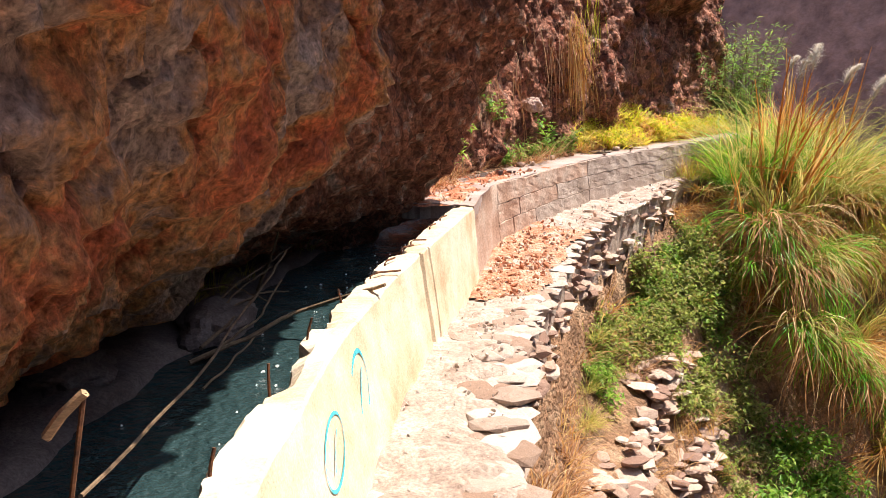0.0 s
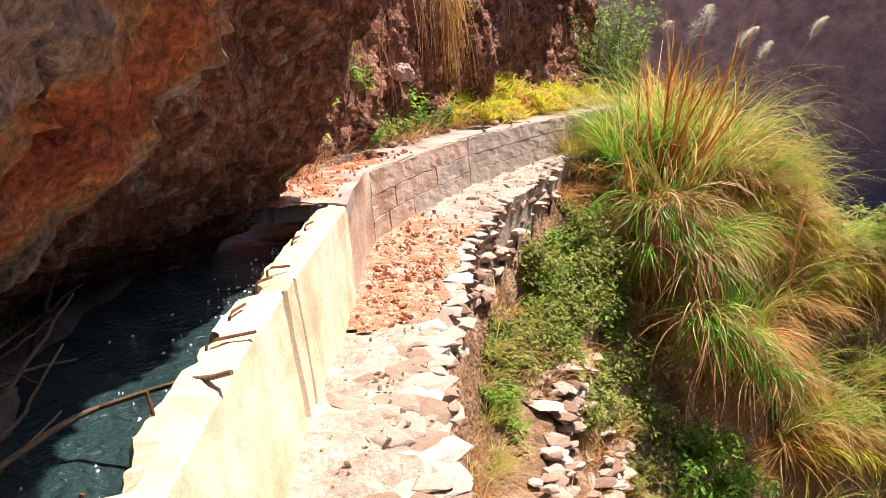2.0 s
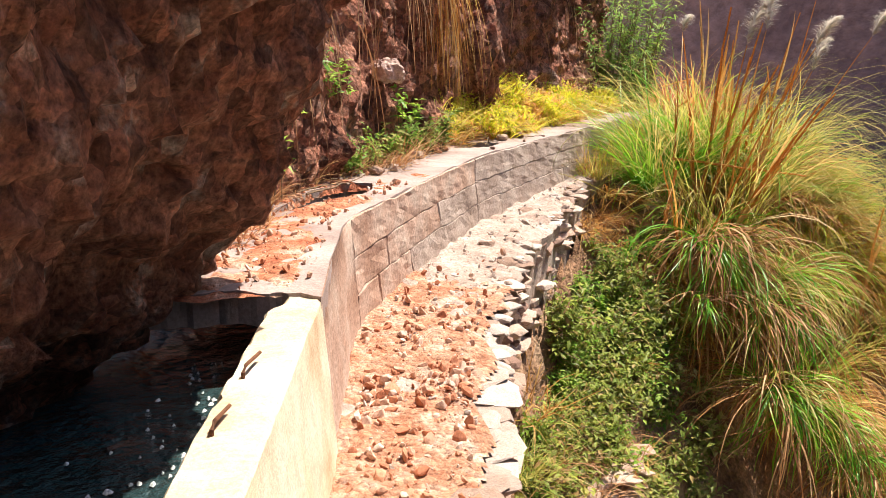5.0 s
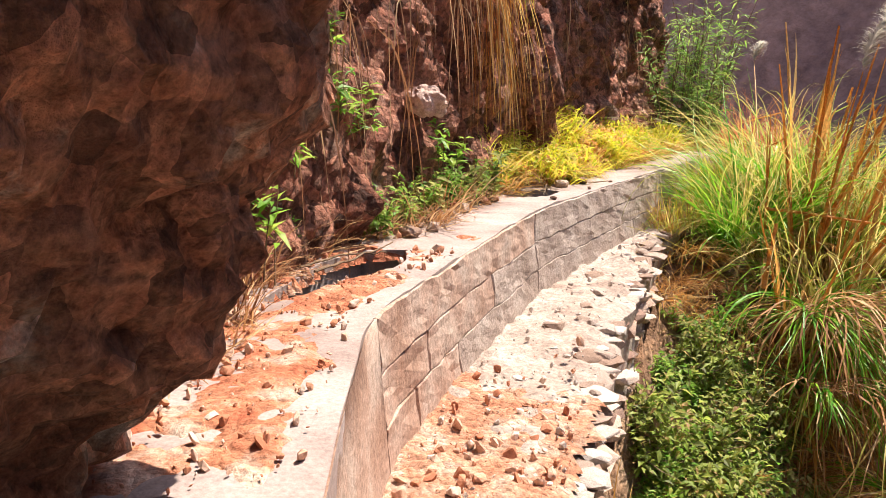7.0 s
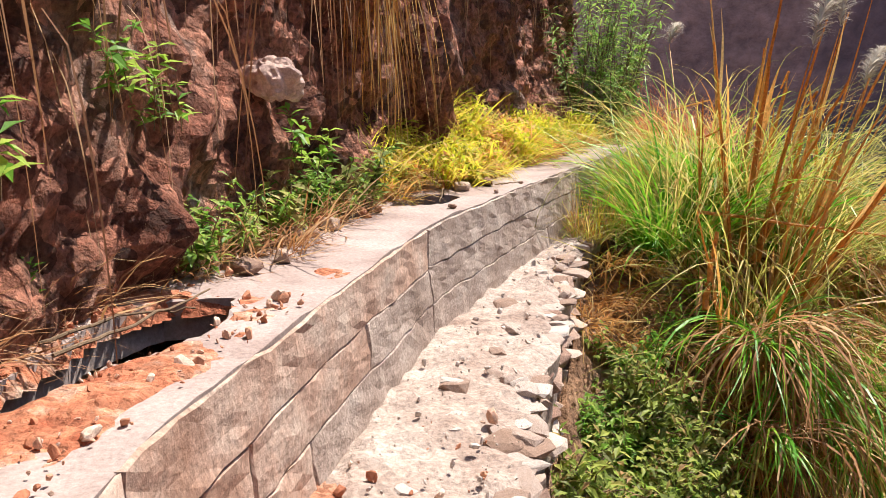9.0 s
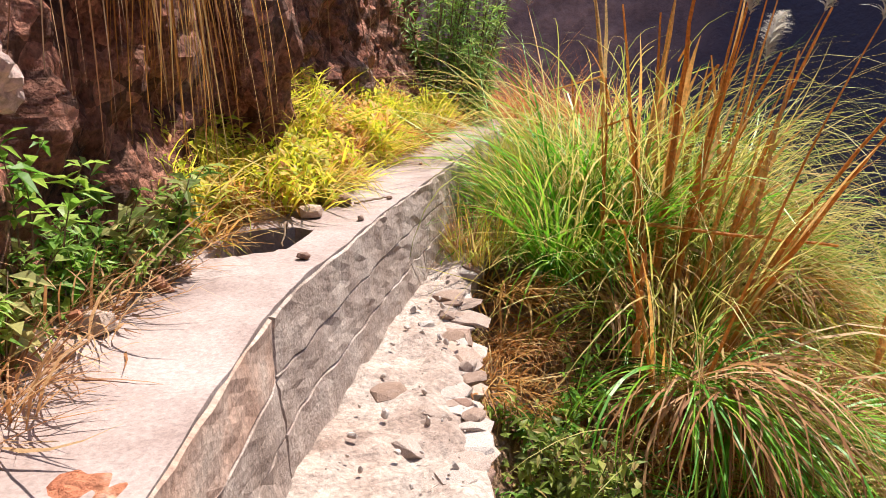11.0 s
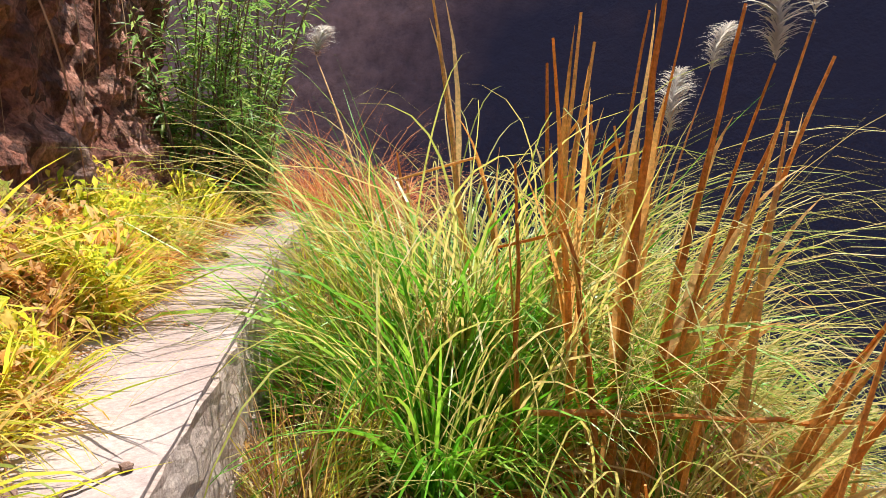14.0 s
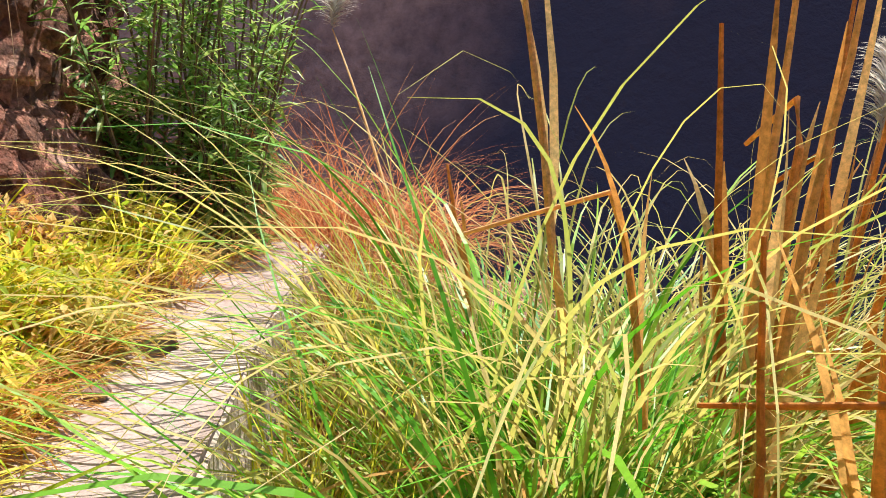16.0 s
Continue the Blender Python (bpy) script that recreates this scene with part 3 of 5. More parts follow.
# ---------------------------------------------------------------- canal wall: open stretch
near = [p for p in WALL_TOP if p[1] <= 7.0] + [(0.262, 7.1)]
q, nr = resample(near, 0.025)
tz = top_z(q[:, 1])
foot = ledge_z(q[:, 1]) - 0.12
batter = np.interp(q[:, 1], [-4, 3, 5, 7], [0.15, 0.15, 0.10, 0.05])
prof = [(-0.19, -0.6, 0), (-0.18, -0.2, 0), (-0.178, -0.02, 1), (-0.165, 0.0, 1), (-0.09, 0.002, 1), (-0.012, 0.0, 1), (0.0, -0.012, 1)]
cols = []
for o, dz, k in prof:
    cols.append(np.stack([q[:, 0] + nr[:, 0] * o, q[:, 1] + nr[:, 1] * o, tz + dz], -1))
for f in np.linspace(0.06, 1, 12):
    cols.append(np.stack([q[:, 0] + nr[:, 0] * batter * f, q[:, 1] + nr[:, 1] * batter * f, tz - 0.022 + (foot - tz + 0.022) * f], -1))
P = np.stack(cols, 1)
wear = fbm(P, 5.0, 4, 1.0)
P[:, 2:7, 2] += 0.010 * fbm(P[:, 2:7], 9.0, 4, 1.0) - 0.018 * np.clip(fbm(P[:, 2:7], 2.6, 4, 7.0), 0, 1)
chip = np.clip(fbm(P[:, 1:4], 3.0, 3, 11.0) - 0.1, 0, 1)
P[:, 1:4, 0] += 0.10 * chip
broken = np.clip(np.array([noise.fractal(Vector((0.4, y * 2.1, 2.2)), 0.9, 2.1, 4) for y in q[:, 1]]) * 3.0 - 0.15, 0, 1) * np.interp(q[:, 1], [4.6, 5.2], [1, 0.25])
P[:, 2:5, 2] -= broken[:, None] * np.array([0.075, 0.06, 0.02])
P[:, 2:4, 0] += broken[:, None] * np.array([0.05, 0.035])
for yc, wc in ((5.12, 0.03), (5.34, 0.022)):
    groove = np.abs(q[:, 1] - yc + 0.012 * np.sin(q[:, 1] * 40)) < wc
    P[groove, 6:, 0] -= 0.035
P[:, 7:, 0] += 0.006 * wear[:, 7:]
caps = sheet(P)
n0, w0 = (len(q) - 1) * P.shape[1], P.shape[1]
caps.f.append(tuple(range(n0, n0 + w0)))
put("canal_wall", caps, M_WALL, smooth=False, label="low pale concrete canal wall with chipped worn top", category="canal wall", kind="structure")

# ---------------------------------------------------------------- cover slab with its holes
HOLES = [[(0.83, 9.54), (0.61, 9.57), (0.4, 9.33), (0.22, 8.9), (0.1, 8.6), (0.21, 8.62), (0.34, 8.72), (0.48, 8.95), (0.64, 9.06), (0.78, 9.28)], [(1.80, 11.22), (2.08, 11.2), (2.34, 11.45), (2.28, 11.56), (2.02, 11.55)], [(4.22, 13.62), (4.36, 13.70), (4.42, 13.86), (4.28, 13.82)]]


def inside(poly, x, y):
    c = False
    for (x1, y1), (x2, y2) in zip(poly, poly[1:] + poly[:1]):
        if (y1 > y) != (y2 > y) and x < (x2 - x1) * (y - y1) / (y2 - y1) + x1:
            c = not c
    return c


far_part = [(0.252, 7.05)] + [p for p in WALL_TOP if p[1] > 7.1]
q, nr = resample(far_part, 0.04)
inner_w = np.interp(q[:, 1], [7, 7.5, 8.4, 9.3, 10.6, 11.7, 12.5, 13.5, 14.5, 17], [0.62, 0.75, 0.8, 0.95, 0.85, 0.8, 0.75, 0.75, 0.6, 0.6])
us = np.linspace(0, 1, 28)
O = np.zeros((len(q), 28, 3))
O[..., 0] = q[:, None, 0] - nr[:, None, 0] * inner_w[:, None] * us
O[..., 1] = q[:, None, 1] - nr[:, None, 1] * inner_w[:, None] * us
O[0, :, 1] += 0.06 * np.array([noise.fractal(Vector((k * 0.16, 3.1, 0.7)), 0.9, 2.1, 4) for k in range(28)])
O[..., 2] = top_z(O[..., 1]) + 0.012 * fbm(O, 3.0, 4)
jx, jy = 0.04 * fbm(O, 6.0, 3, 4.0), 0.04 * fbm(O, 6.0, 3, 14.0)
keep = np.array([[not any(inside(h, O[i, j, 0] + jx[i, j], O[i, j, 1] + jy[i, j]) for h in HOLES) for j in range(27)] for i in range(len(q) - 1)])


def nearest_on(poly, p):
    best, spot = 1e9, p
    for a, b in zip(poly, poly[1:] + poly[:1]):
        a, b = np.array(a), np.array(b)
        t = np.clip(np.dot(p - a, b - a) / np.dot(b - a, b - a), 0, 1)
        c = a + t * (b - a)
        r = np.hypot(*(p - c))
        if r < best:
            best, spot = r, c
    return best, spot


for i in range(1, len(q) - 1):
    for j in range(1, 27):
        near_cells = keep[i - 1:i + 1, j - 1:j + 1]
        if near_cells.any() and not near_cells.all():
            r, spot = min((nearest_on(h, O[i, j, :2]) for h in HOLES), key=lambda k: k[0])
            if r < 0.12:
                O[i, j, :2] = spot + 0.012 * np.array([jx[i, j], jy[i, j]]) / 0.04
                O[i, j, 2] -= 0.008
s = Soup()
B = O.copy()
B[..., 2] -= 0.13
idx = np.arange(O.shape[0] * 28).reshape(O.shape[0], 28)
nb = idx.size
s.add(np.concatenate([O.reshape(-1, 3), B.reshape(-1, 3)]), [])
for i in range(len(q) - 1):
    for j in range(27):
        if not keep[i, j]:
            continue
        a, b, c, e = idx[i, j], idx[i, j + 1], idx[i + 1, j + 1], idx[i + 1, j]
        s.f.append((a, e, c, b))
        s.f.append((a + nb, b + nb, c + nb, e + nb))
        for (ii, jj), (p1, p2) in (((i - 1, j), (a, b)), ((i + 1, j), (c, e)), ((i, j - 1), (e, a)), ((i, j + 1), (b, c))):
            if not (0 <= ii < len(q) - 1 and 0 <= jj < 27) or not keep[ii, jj]:
                s.f.append((p1, p2, p2 + nb, p1 + nb))
put("cover_slab", s, M_SLAB, label="cracked concrete slab covering the canal, broken open in places", category="slab", kind="structure")

# body of the wall under the slab, and its formwork panels
cols = []
for o, dz in [(-0.2, -0.55), (-0.2, -0.14), (-0.03, -0.14), (-0.025, -0.01)]:
    cols.append(np.stack([q[:, 0] + nr[:, 0] * o, q[:, 1] + nr[:, 1] * o, top_z(q[:, 1]) + dz], -1))
cols.append(np.stack([q[:, 0] + nr[:, 0] * 0.025, q[:, 1] + nr[:, 1] * 0.025, ledge_z(q[:, 1]) - 0.15], -1))
shell = np.stack(cols, 1)
shell_soup = sheet(shell)
shell_soup.f.append(tuple(range(shell.shape[1])))
body = put("panel_wall", shell_soup, M_PANEL, label="grey board-marked concrete wall of the covered canal", category="canal wall", kind="structure")
dist = np.concatenate([[0], np.cumsum(np.linalg.norm(np.diff(q, axis=0), axis=1))])


def on_wall(sv, out):
    return np.stack([np.interp(sv, dist, q[:, 0]) + np.interp(sv, dist, nr[:, 0]) * out, np.interp(sv, dist, q[:, 1]) + np.interp(sv, dist, nr[:, 1]) * out], -1)


def wall_panel(s0, s1, f0, f1, proud, flush=False):
    """One formwork field between two stations and two height fractions, with a thin chamfered rim."""
    inner = np.linspace(s0 + 0.012, s1 - 0.012, max(3, int((s1 - s0) / 0.08)))
    sv = np.concatenate([[s0 + 0.003], inner, [s1 - 0.003]])
    gap = 0.002
    fs = np.concatenate([[f0 + gap], np.linspace(f0 + 0.010, f1 - 0.010, 6), [f1 - gap]])
    g = np.zeros((len(sv), len(fs), 3))
    for k, f in enumerate(fs):
        rim = k in (0, len(fs) - 1)
        o = np.full(len(sv), proud)
        o[[0, -1]] = -0.004
        if flush:
            o = np.linspace(-0.015, proud, len(sv))
        if rim:
            o[1:-1] = proud - 0.007
        xy = on_wall(sv, o + (1 - f) * 0.05)
        zt, zb = top_z(xy[:, 1]) - 0.004, ledge_z(xy[:, 1]) - 0.12
        g[:, k] = np.concatenate([xy, (zb + (zt - zb) * f)[:, None]], 1)
    g[..., 2] += 0.012 * fbm(g, 5.0, 4, 6.0)
    g[1:-1, 1:-1, :2] += 0.012 * fbm(g[1:-1, 1:-1], 9.0, 4, 3.0)[..., None] * np.array([0.8, -0.6])
    return sheet(g, True)


joints_low = [1.3, 1.72, 2.3, 3.85, 5.9, 9.4]
joints_mid = [1.3, 1.9, 2.9, 3.85, 9.4]
joints_top = [1.3, 3.85, 9.4]
for joints, f0, f1, pr in ((joints_low, 0.0, 0.42, 0.010), (joints_mid, 0.42, 0.70, 0.009), (joints_top, 0.70, 1.0, 0.011)):
    for a, b in zip(joints[:-1], joints[1:]):
        put("concrete_panel", wall_panel(a, b, f0, f1, pr + rng.normal(0, 0.0008)), M_STAIN if a < 1.95 else M_PANEL, body, smooth=False)

put("plaster_face", wall_panel(0.0, 1.3, 0.0, 1.0, 0.012, True), M_STAIN, body, "smooth plastered end of the wall", smooth=True)

# ---------------------------------------------------------------- ledge (footpath) of mortar and stones
ys = np.arange(-4, 12.6, 0.05)
xi, xo = line(WALL_TOP, ys) - 0.0, line(LEDGE_OUT, ys)
u = np.linspace(0, 1, 22)
P = np.zeros((len(ys), 24, 3))
rag = np.array([noise.fractal(Vector((y * 2.3, 1.7, 0)), 0.9, 2.1, 4) for y in ys]) * 0.07
P[:, :22, 0] = xi[:, None] + (xo + rag - xi)[:, None] * u
P[:, :22, 1] = ys[:, None]
P[:, :22, 2] = ledge_z(ys)[:, None]
P[:, 22], P[:, 23] = P[:, 21] + (-0.03, 0, -0.25), P[:, 21] + (-0.05, 0, -1.3)
P[:, :22, 2] += 0.035 * fbm(P[:, :22], 3.0, 5, 2.0) - 0.035 * cellular(P[:, :22], 6.0) - 0.05 * np.clip(u - 0.75, 0, 1) * 3
ledge = put("ledge_path", sheet(P, True), M_LEDGE, smooth=False, label="narrow pale stone and mortar ledge path", category="path", kind="structure")


def ground_at(x, y):
    """Height of whatever one stands on at a place to the right of the canal wall."""
    i = np.clip(np.searchsorted(gx, x) - 1, 0, len(gx) - 2)
    j = np.clip(np.searchsorted(gy, y) - 1, 0, len(gy) - 2)
    fx, fy = (x - gx[i]) / (gx[i + 1] - gx[i]), (y - gy[j]) / (gy[j + 1] - gy[j])
    return GZ[i, j] * (1 - fx) * (1 - fy) + GZ[i + 1, j] * fx * (1 - fy) + GZ[i, j + 1] * (1 - fx) * fy + GZ[i + 1, j + 1] * fx * fy


def rim_point(y, d):
    """A place d metres outside the ledge's rim, beside the rim's point at y."""
    k = np.abs(rim_q[:, 1] - y).argmin()
    dx = line(LEDGE_OUT, y)
    return dx + rim_n[k, 0] * d, y + rim_n[k, 1] * d


def cliff_point(y, out):
    k = np.abs(cq[:, 1] - y).argmin()
    return cq[k, 0] + cn[k, 0] * out, cq[k, 1] + cn[k, 1] * out


# ---------------------------------------------------------------- spilled red soil on slab and path
def soil_sheet(name, x0, x1, y0, y1, base, mask, label, material):
    xs, yy = np.arange(x0, x1, 0.03), np.arange(y0, y1, 0.03)
    X, Y = np.meshgrid(xs, yy, indexing="ij")
    Pn = np.stack([X, Y, np.zeros_like(X)], -1)
    h = mask(X, Y) + 0.8 * fbm(Pn, 2.6, 5, 3.0)
    Pn[..., 2] = base(Y) + np.clip(0.024 * h, -0.06, 0.04) + 0.012 * fbm(Pn, 14.0, 3, 8.0)
    so = sheet(Pn)
    low = (h < -0.45).ravel()
    so.f = [f for f in so.f if not all(low[i] for i in f)]
    return put(name, so, material, label=label, category="soil", kind="structure")


def slab_mask(X, Y):
    out = line(WALL_TOP, Y)
    m = np.minimum.reduce([(out - 0.11 - X) * 14, (X - out + 0.85) * 5, (Y - 7.15) * 4, (9.4 - Y) * 1.2 + (out - X - 0.35) * 1.0])
    return np.clip(m, -4, 0.4) - 0.12 - 6 * np.array([[any(inside(h, a, b) for h in HOLES) for a, b in zip(r, c)] for r, c in zip(X, Y)])


soil_sheet("soil_on_slab", -0.3, 1.3, 7.1, 10.0, top_z, slab_mask, "reddish soil and grit spilled over the cover slab", M_REDEARTH)


def path_mask(X, Y):
    m = np.minimum.reduce([(line(LEDGE_OUT, Y) - 0.1 - X) * 8, (X - line(WALL_TOP, Y) - 0.05) * 14 + 0.5, (Y - 6.6) * 1.5, (8.7 - Y) * 1.5 - (X - line(WALL_TOP, Y) - 0.4)])
    return np.clip(m, -4, 0.35) - 0.12


soil_sheet("soil_on_path", 0.1, 1.9, 6.2, 9.9, lambda y: ledge_z(y) - 0.0, path_mask, "reddish soil and grit spilled over the ledge path", M_PATHSOIL)

# loose rubble
s = Soup()
yv = rng.normal(7.7, 0.7, 1000)
yv = yv[(yv > 6.3) & (yv < 9.6)]
xv = line(WALL_TOP, yv) + 0.1 + (line(LEDGE_OUT, yv) - line(WALL_TOP, yv) - 0.2) * rng.random(len(yv))
sz = 0.010 + 0.065 * rng.random(len(yv)) ** 5
rubble(s, np.stack([xv, yv, ledge_z(yv) + 0.004 + sz * 0.1], -1), sz)
yv = rng.uniform(7.15, 9.5, 520)
xv = line(WALL_TOP, yv) - 0.05 - 0.7 * rng.random(len(yv))
sz = 0.01 + 0.045 * rng.random(len(yv)) ** 4
ok = [not any(inside(h, a, b) for h in HOLES) for a, b in zip(xv, yv)]
rubble(s, np.stack([xv, yv, top_z(yv) + 0.012], -1)[ok], sz[ok])
put("red_rubble", s, M_REDSTONE, label="loose red rubble scattered on slab and path", category="rubble", kind="stuff")
s = Soup()
yv = rng.uniform(1.5, 12.2, 520)
xv = line(WALL_TOP, yv) + 0.08 + (line(LEDGE_OUT, yv) - line(WALL_TOP, yv) - 0.12) * rng.random(len(yv)) ** 0.8
sz = 0.008 + 0.035 * rng.random(len(yv)) ** 4
rubble(s, np.stack([xv, yv, ledge_z(yv) + 0.004], -1), sz)
put("pale_rubble", s, M_STONE, label="loose pale stone chips on the ledge path", category="rubble", kind="stuff")

# ---------------------------------------------------------------- rebar stubs, bent rod, driftwood
def place_rebar(pts, label="rusty rebar stub sticking out of the canal wall", radius=0.006):
    base = np.array(pts[0], float)
    ob = put("rebar", tube(Soup(), np.array(pts, float) - base, radius, 6), M_IRON, label=label, category="rebar", group="rebars of the canal wall")
    ob.location = base


for y, hgt, lean in ((2.12, 0.09, 0.02), (2.78, 0.10, 0.0), (3.35, 0.10, 0.03), (3.95, 0.07, -0.02), (1.5, 0.12, 0.03)):
    x = line(WALL_TOP, y) - 0.15
    place_rebar([(x, y, 0.40), (x + lean * 0.5, y, 0.42 + hgt * 0.6), (x + lean, y + 0.01, 0.43 + hgt)])
for y, dx, dy in ((4.45, 0.16, 0.10), (4.75, 0.05, 0.14), (5.15, 0.07, 0.12), (5.4, 0.10, 0.05), (5.95, 0.04, 0.12), (6.3, 0.05, 0.14)):
    x = line(WALL_TOP, y) - 0.13
    place_rebar([(x, y, 0.40), (x, y, 0.45), (x + 0.2 * dx, y + 0.2 * dy, 0.462), (x + dx, y + dy, 0.455)], "rusty rebar bent flat over the canal wall")
place_rebar([(-0.70, 1.36, 0.40), (-0.685, 1.38, 0.7), (-0.652, 1.43, 0.95)], "thin rusty rod standing in the canal wall", 0.005)
tip = put("wood_offcut", tube(Soup(), [(0, 0, 0), (0.03, 0.005, 0.04), (0.075, 0.01, 0.082)], [0.011, 0.011, 0.010], 5), M_TIMBER,
          label="short pale sawn stick tied to a rusty rod", category="stick")
tip.location = (-0.725, 1.42, 0.868)


def branch(pts, r0, r1, wiggle=0.02):
    a = np.array(pts, float)
    t = np.linspace(0, 1, 14)
    k = np.linspace(0, 1, len(a))
    c = np.stack([np.interp(t, k, a[:, i]) for i in range(3)], -1)
    c[1:-1] += rng.normal(0, wiggle, (12, 3)) * 0.5
    return tube(Soup(), c, np.linspace(r0, r1, 14), 6)


DRIFT = [([(-0.90, 1.9, 0.50), (-1.02, 3.3, 0.30), (-1.16, 4.9, 0.22)], 0.006, 0.006), ([(-1.25, 3.9, 0.15), (-1.0, 4.2, 0.2), (-0.79, 4.4, 0.27), (-0.5, 4.3, 0.38), (-0.30, 4.1, 0.485)], 0.011, 0.008),
         ([(-1.25, 4.1, 0.16), (-1.12, 4.7, 0.24), (-1.02, 5.3, 0.42)], 0.010, 0.006), ([(-1.22, 5.3, 0.16), (-1.10, 5.2, 0.4), (-1.02, 5.15, 0.62)], 0.011, 0.006),
         ([(-1.2, 4.0, 0.14), (-1.06, 4.6, 0.18), (-1.0, 5.0, 0.3)], 0.008, 0.005), ([(-1.3, 4.35, 0.2), (-1.2, 4.8, 0.3), (-1.1, 5.25, 0.33)], 0.007, 0.004),
         ([(-1.28, 4.5, 0.2), (-1.1, 4.9, 0.25), (-0.98, 5.1, 0.2)], 0.007, 0.004), ([(-1.1, 3.6, 0.13), (-1.0, 4.2, 0.17), (-0.95, 4.7, 0.15)], 0.006, 0.004),
         ([(-1.35, 4.6, 0.22), (-1.2, 5.0, 0.33), (-1.05, 5.6, 0.38)], 0.006, 0.004), ([(-1.5, 4.7, 0.28), (-1.3, 4.9, 0.3), (-1.05, 4.85, 0.2)], 0.006, 0.004)]
for pts, r0, r1 in [(p, a * 1.1, b * 1.1) for p, a, b in DRIFT]:
    base = np.array(pts[0])
    b = put("driftwood_branch", branch(np.array(pts) - base, r0, r1, 0.008), M_TWIG, label="thin dead branch snagged in the canal", category="branch", group="driftwood in the canal")
    b.location = base


# white flecks on the water: foam, and sun sparkle modelled as pale blobs
s = Soup()
fy = np.concatenate([rng.uniform(5.4, 7.3, 170), rng.uniform(3.6, 5.6, 40), rng.uniform(1.8, 3.6, 10)])
for y in fy:
    x = line(WALL_TOP, y) - 0.2 - abs(rng.normal(0, 0.22))
    n = 9
    a = np.linspace(0, 6.28, n, endpoint=False)
    r = rng.uniform(0.003, 0.011) * rng.uniform(0.5, 1.3, n)
    ring = np.stack([x + r * np.cos(a), y + 1.8 * r * np.sin(a), np.full(n, 0.121)], -1)
    mid_ = np.array([[x, y, 0.130]])
    s.add(np.concatenate([ring, mid_]), [(i, (i + 1) % n, n) for i in range(n)])
put("foam", s, M_FLECK, label="white flecks of foam and painted sun glint on the canal water", category="foam", kind="stuff")

# ---------------------------------------------------------------- turquoise graffiti loops on the open wall's outer face
def on_face(y, f, out=0.006):
    tz_, ft = 0.43, ledge_z(y) - 0.12
    return (line(WALL_TOP, y) + np.interp(y, [-4, 3, 5, 7], [0.15, 0.15, 0.10, 0.05]) * f + out, y, tz_ - 0.022 + (ft - tz_ + 0.022) * f)


for cy, cf, a1, a2, b1, b2 in ((2.86, 0.36, -0.135, 0.14, 0.12, 0.08), (3.44, 0.35, -0.12, 0.21, 0.09, 0.11)):
    rows = []
    for t in np.linspace(0, 2 * np.pi, 44):
        w = 0.05 + 0.03 * math.sin(2 * t)
        rows.append([on_face(cy + k * (a1 * math.sin(t) + b1 * math.cos(t)), cf + k * (a2 * math.sin(t) + b2 * math.cos(t)), 0.005) for k in (1 - w, 1, 1 + w)])
    g = np.array(rows)
    s = sheet(g)
    rows = np.array([[on_face(cy + a1 * t + k, cf + a2 * t + 0.05 * t * t, 0.006) for k in (-0.008, 0, 0.008)] for t in np.linspace(-0.7, 0.5, 10)])
    s.add(rows.reshape(-1, 3), sheet(rows).f)
    put("graffiti", s, M_PAINT, label="turquoise spray-painted loop on the canal wall", category="graffiti", group="graffiti on the canal wall")


# ---------------------------------------------------------------- plants
def uniform(a, b, n):
    return rng.uniform(a, b, n)


def disc(n, radius, flat=0.03):
    a, r = rng.uniform(0, 2 * np.pi, n), radius * np.sqrt(rng.random(n))
    return np.stack([r * np.cos(a), r * np.sin(a), rng.uniform(-flat, flat, n)], -1), a


def blades(n, radius, length, width, e0, e1, spread=0.5, segs=5, toward=None, lock=1):
    base, a = disc(n, radius)
    az = a + rng.normal(0, spread, n)
    if toward is not None:
        az = np.where(rng.random(n) < 0.75, toward + rng.normal(0, 0.7, n), az)
    lo, hi, ln = uniform(*e0, n), uniform(*e1, n), uniform(*length, n)
    if lock > 1:  # blades of one shoot share root, heading and bend
        k = (np.arange(n) // lock) * lock
        base = base[k] + rng.normal(0, 0.014, (n, 3))
        az = az[k] + rng.normal(0, 0.20, n)
        lo, hi, ln = lo[k] + rng.normal(0, 0.09, n), hi[k] + rng.normal(0, 0.3, n), ln[k] * uniform(0.7, 1.1, n)
    return ribbons(Soup(), base, az, lo, hi, ln, uniform(*width, n), segs)


def stalk_soup(h, lean, az, r=0.012):
    """A dry cane sheathed in split leaf bases."""
    t = np.linspace(0, 1, 9)
    c = np.stack([np.cos(az) * lean * h * t ** 1.3, np.sin(az) * lean * h * t ** 1.3, h * t], -1)
    c[1:-1] += rng.normal(0, 0.006, (7, 3))
    if rng.random() < 0.22:  # snapped over
        k = np.array([0, 0, 0, 0, 0, 0, 0.35, 0.8, 1.3])[:, None]
        c = c + k * h * 0.09 * np.array([np.cos(az + 1.0), np.sin(az + 1.0), -0.9])
    s = tube(Soup(), c, r * np.interp(t, [0, 0.6, 1], [1.3, 1, 0.35]), 6)
    for k in range(5):
        f = rng.uniform(0.05, 0.6)
        b = np.array([[np.interp(f, t, c[:, i]) for i in range(3)]])
        ribbons(s, b, np.array([az + rng.uniform(-1, 1)]), np.array([1.45]), np.array([1.1]), np.array([h * rng.uniform(0.25, 0.5)]), np.array([r * 2.0]), 4)
    return s, c[-1]


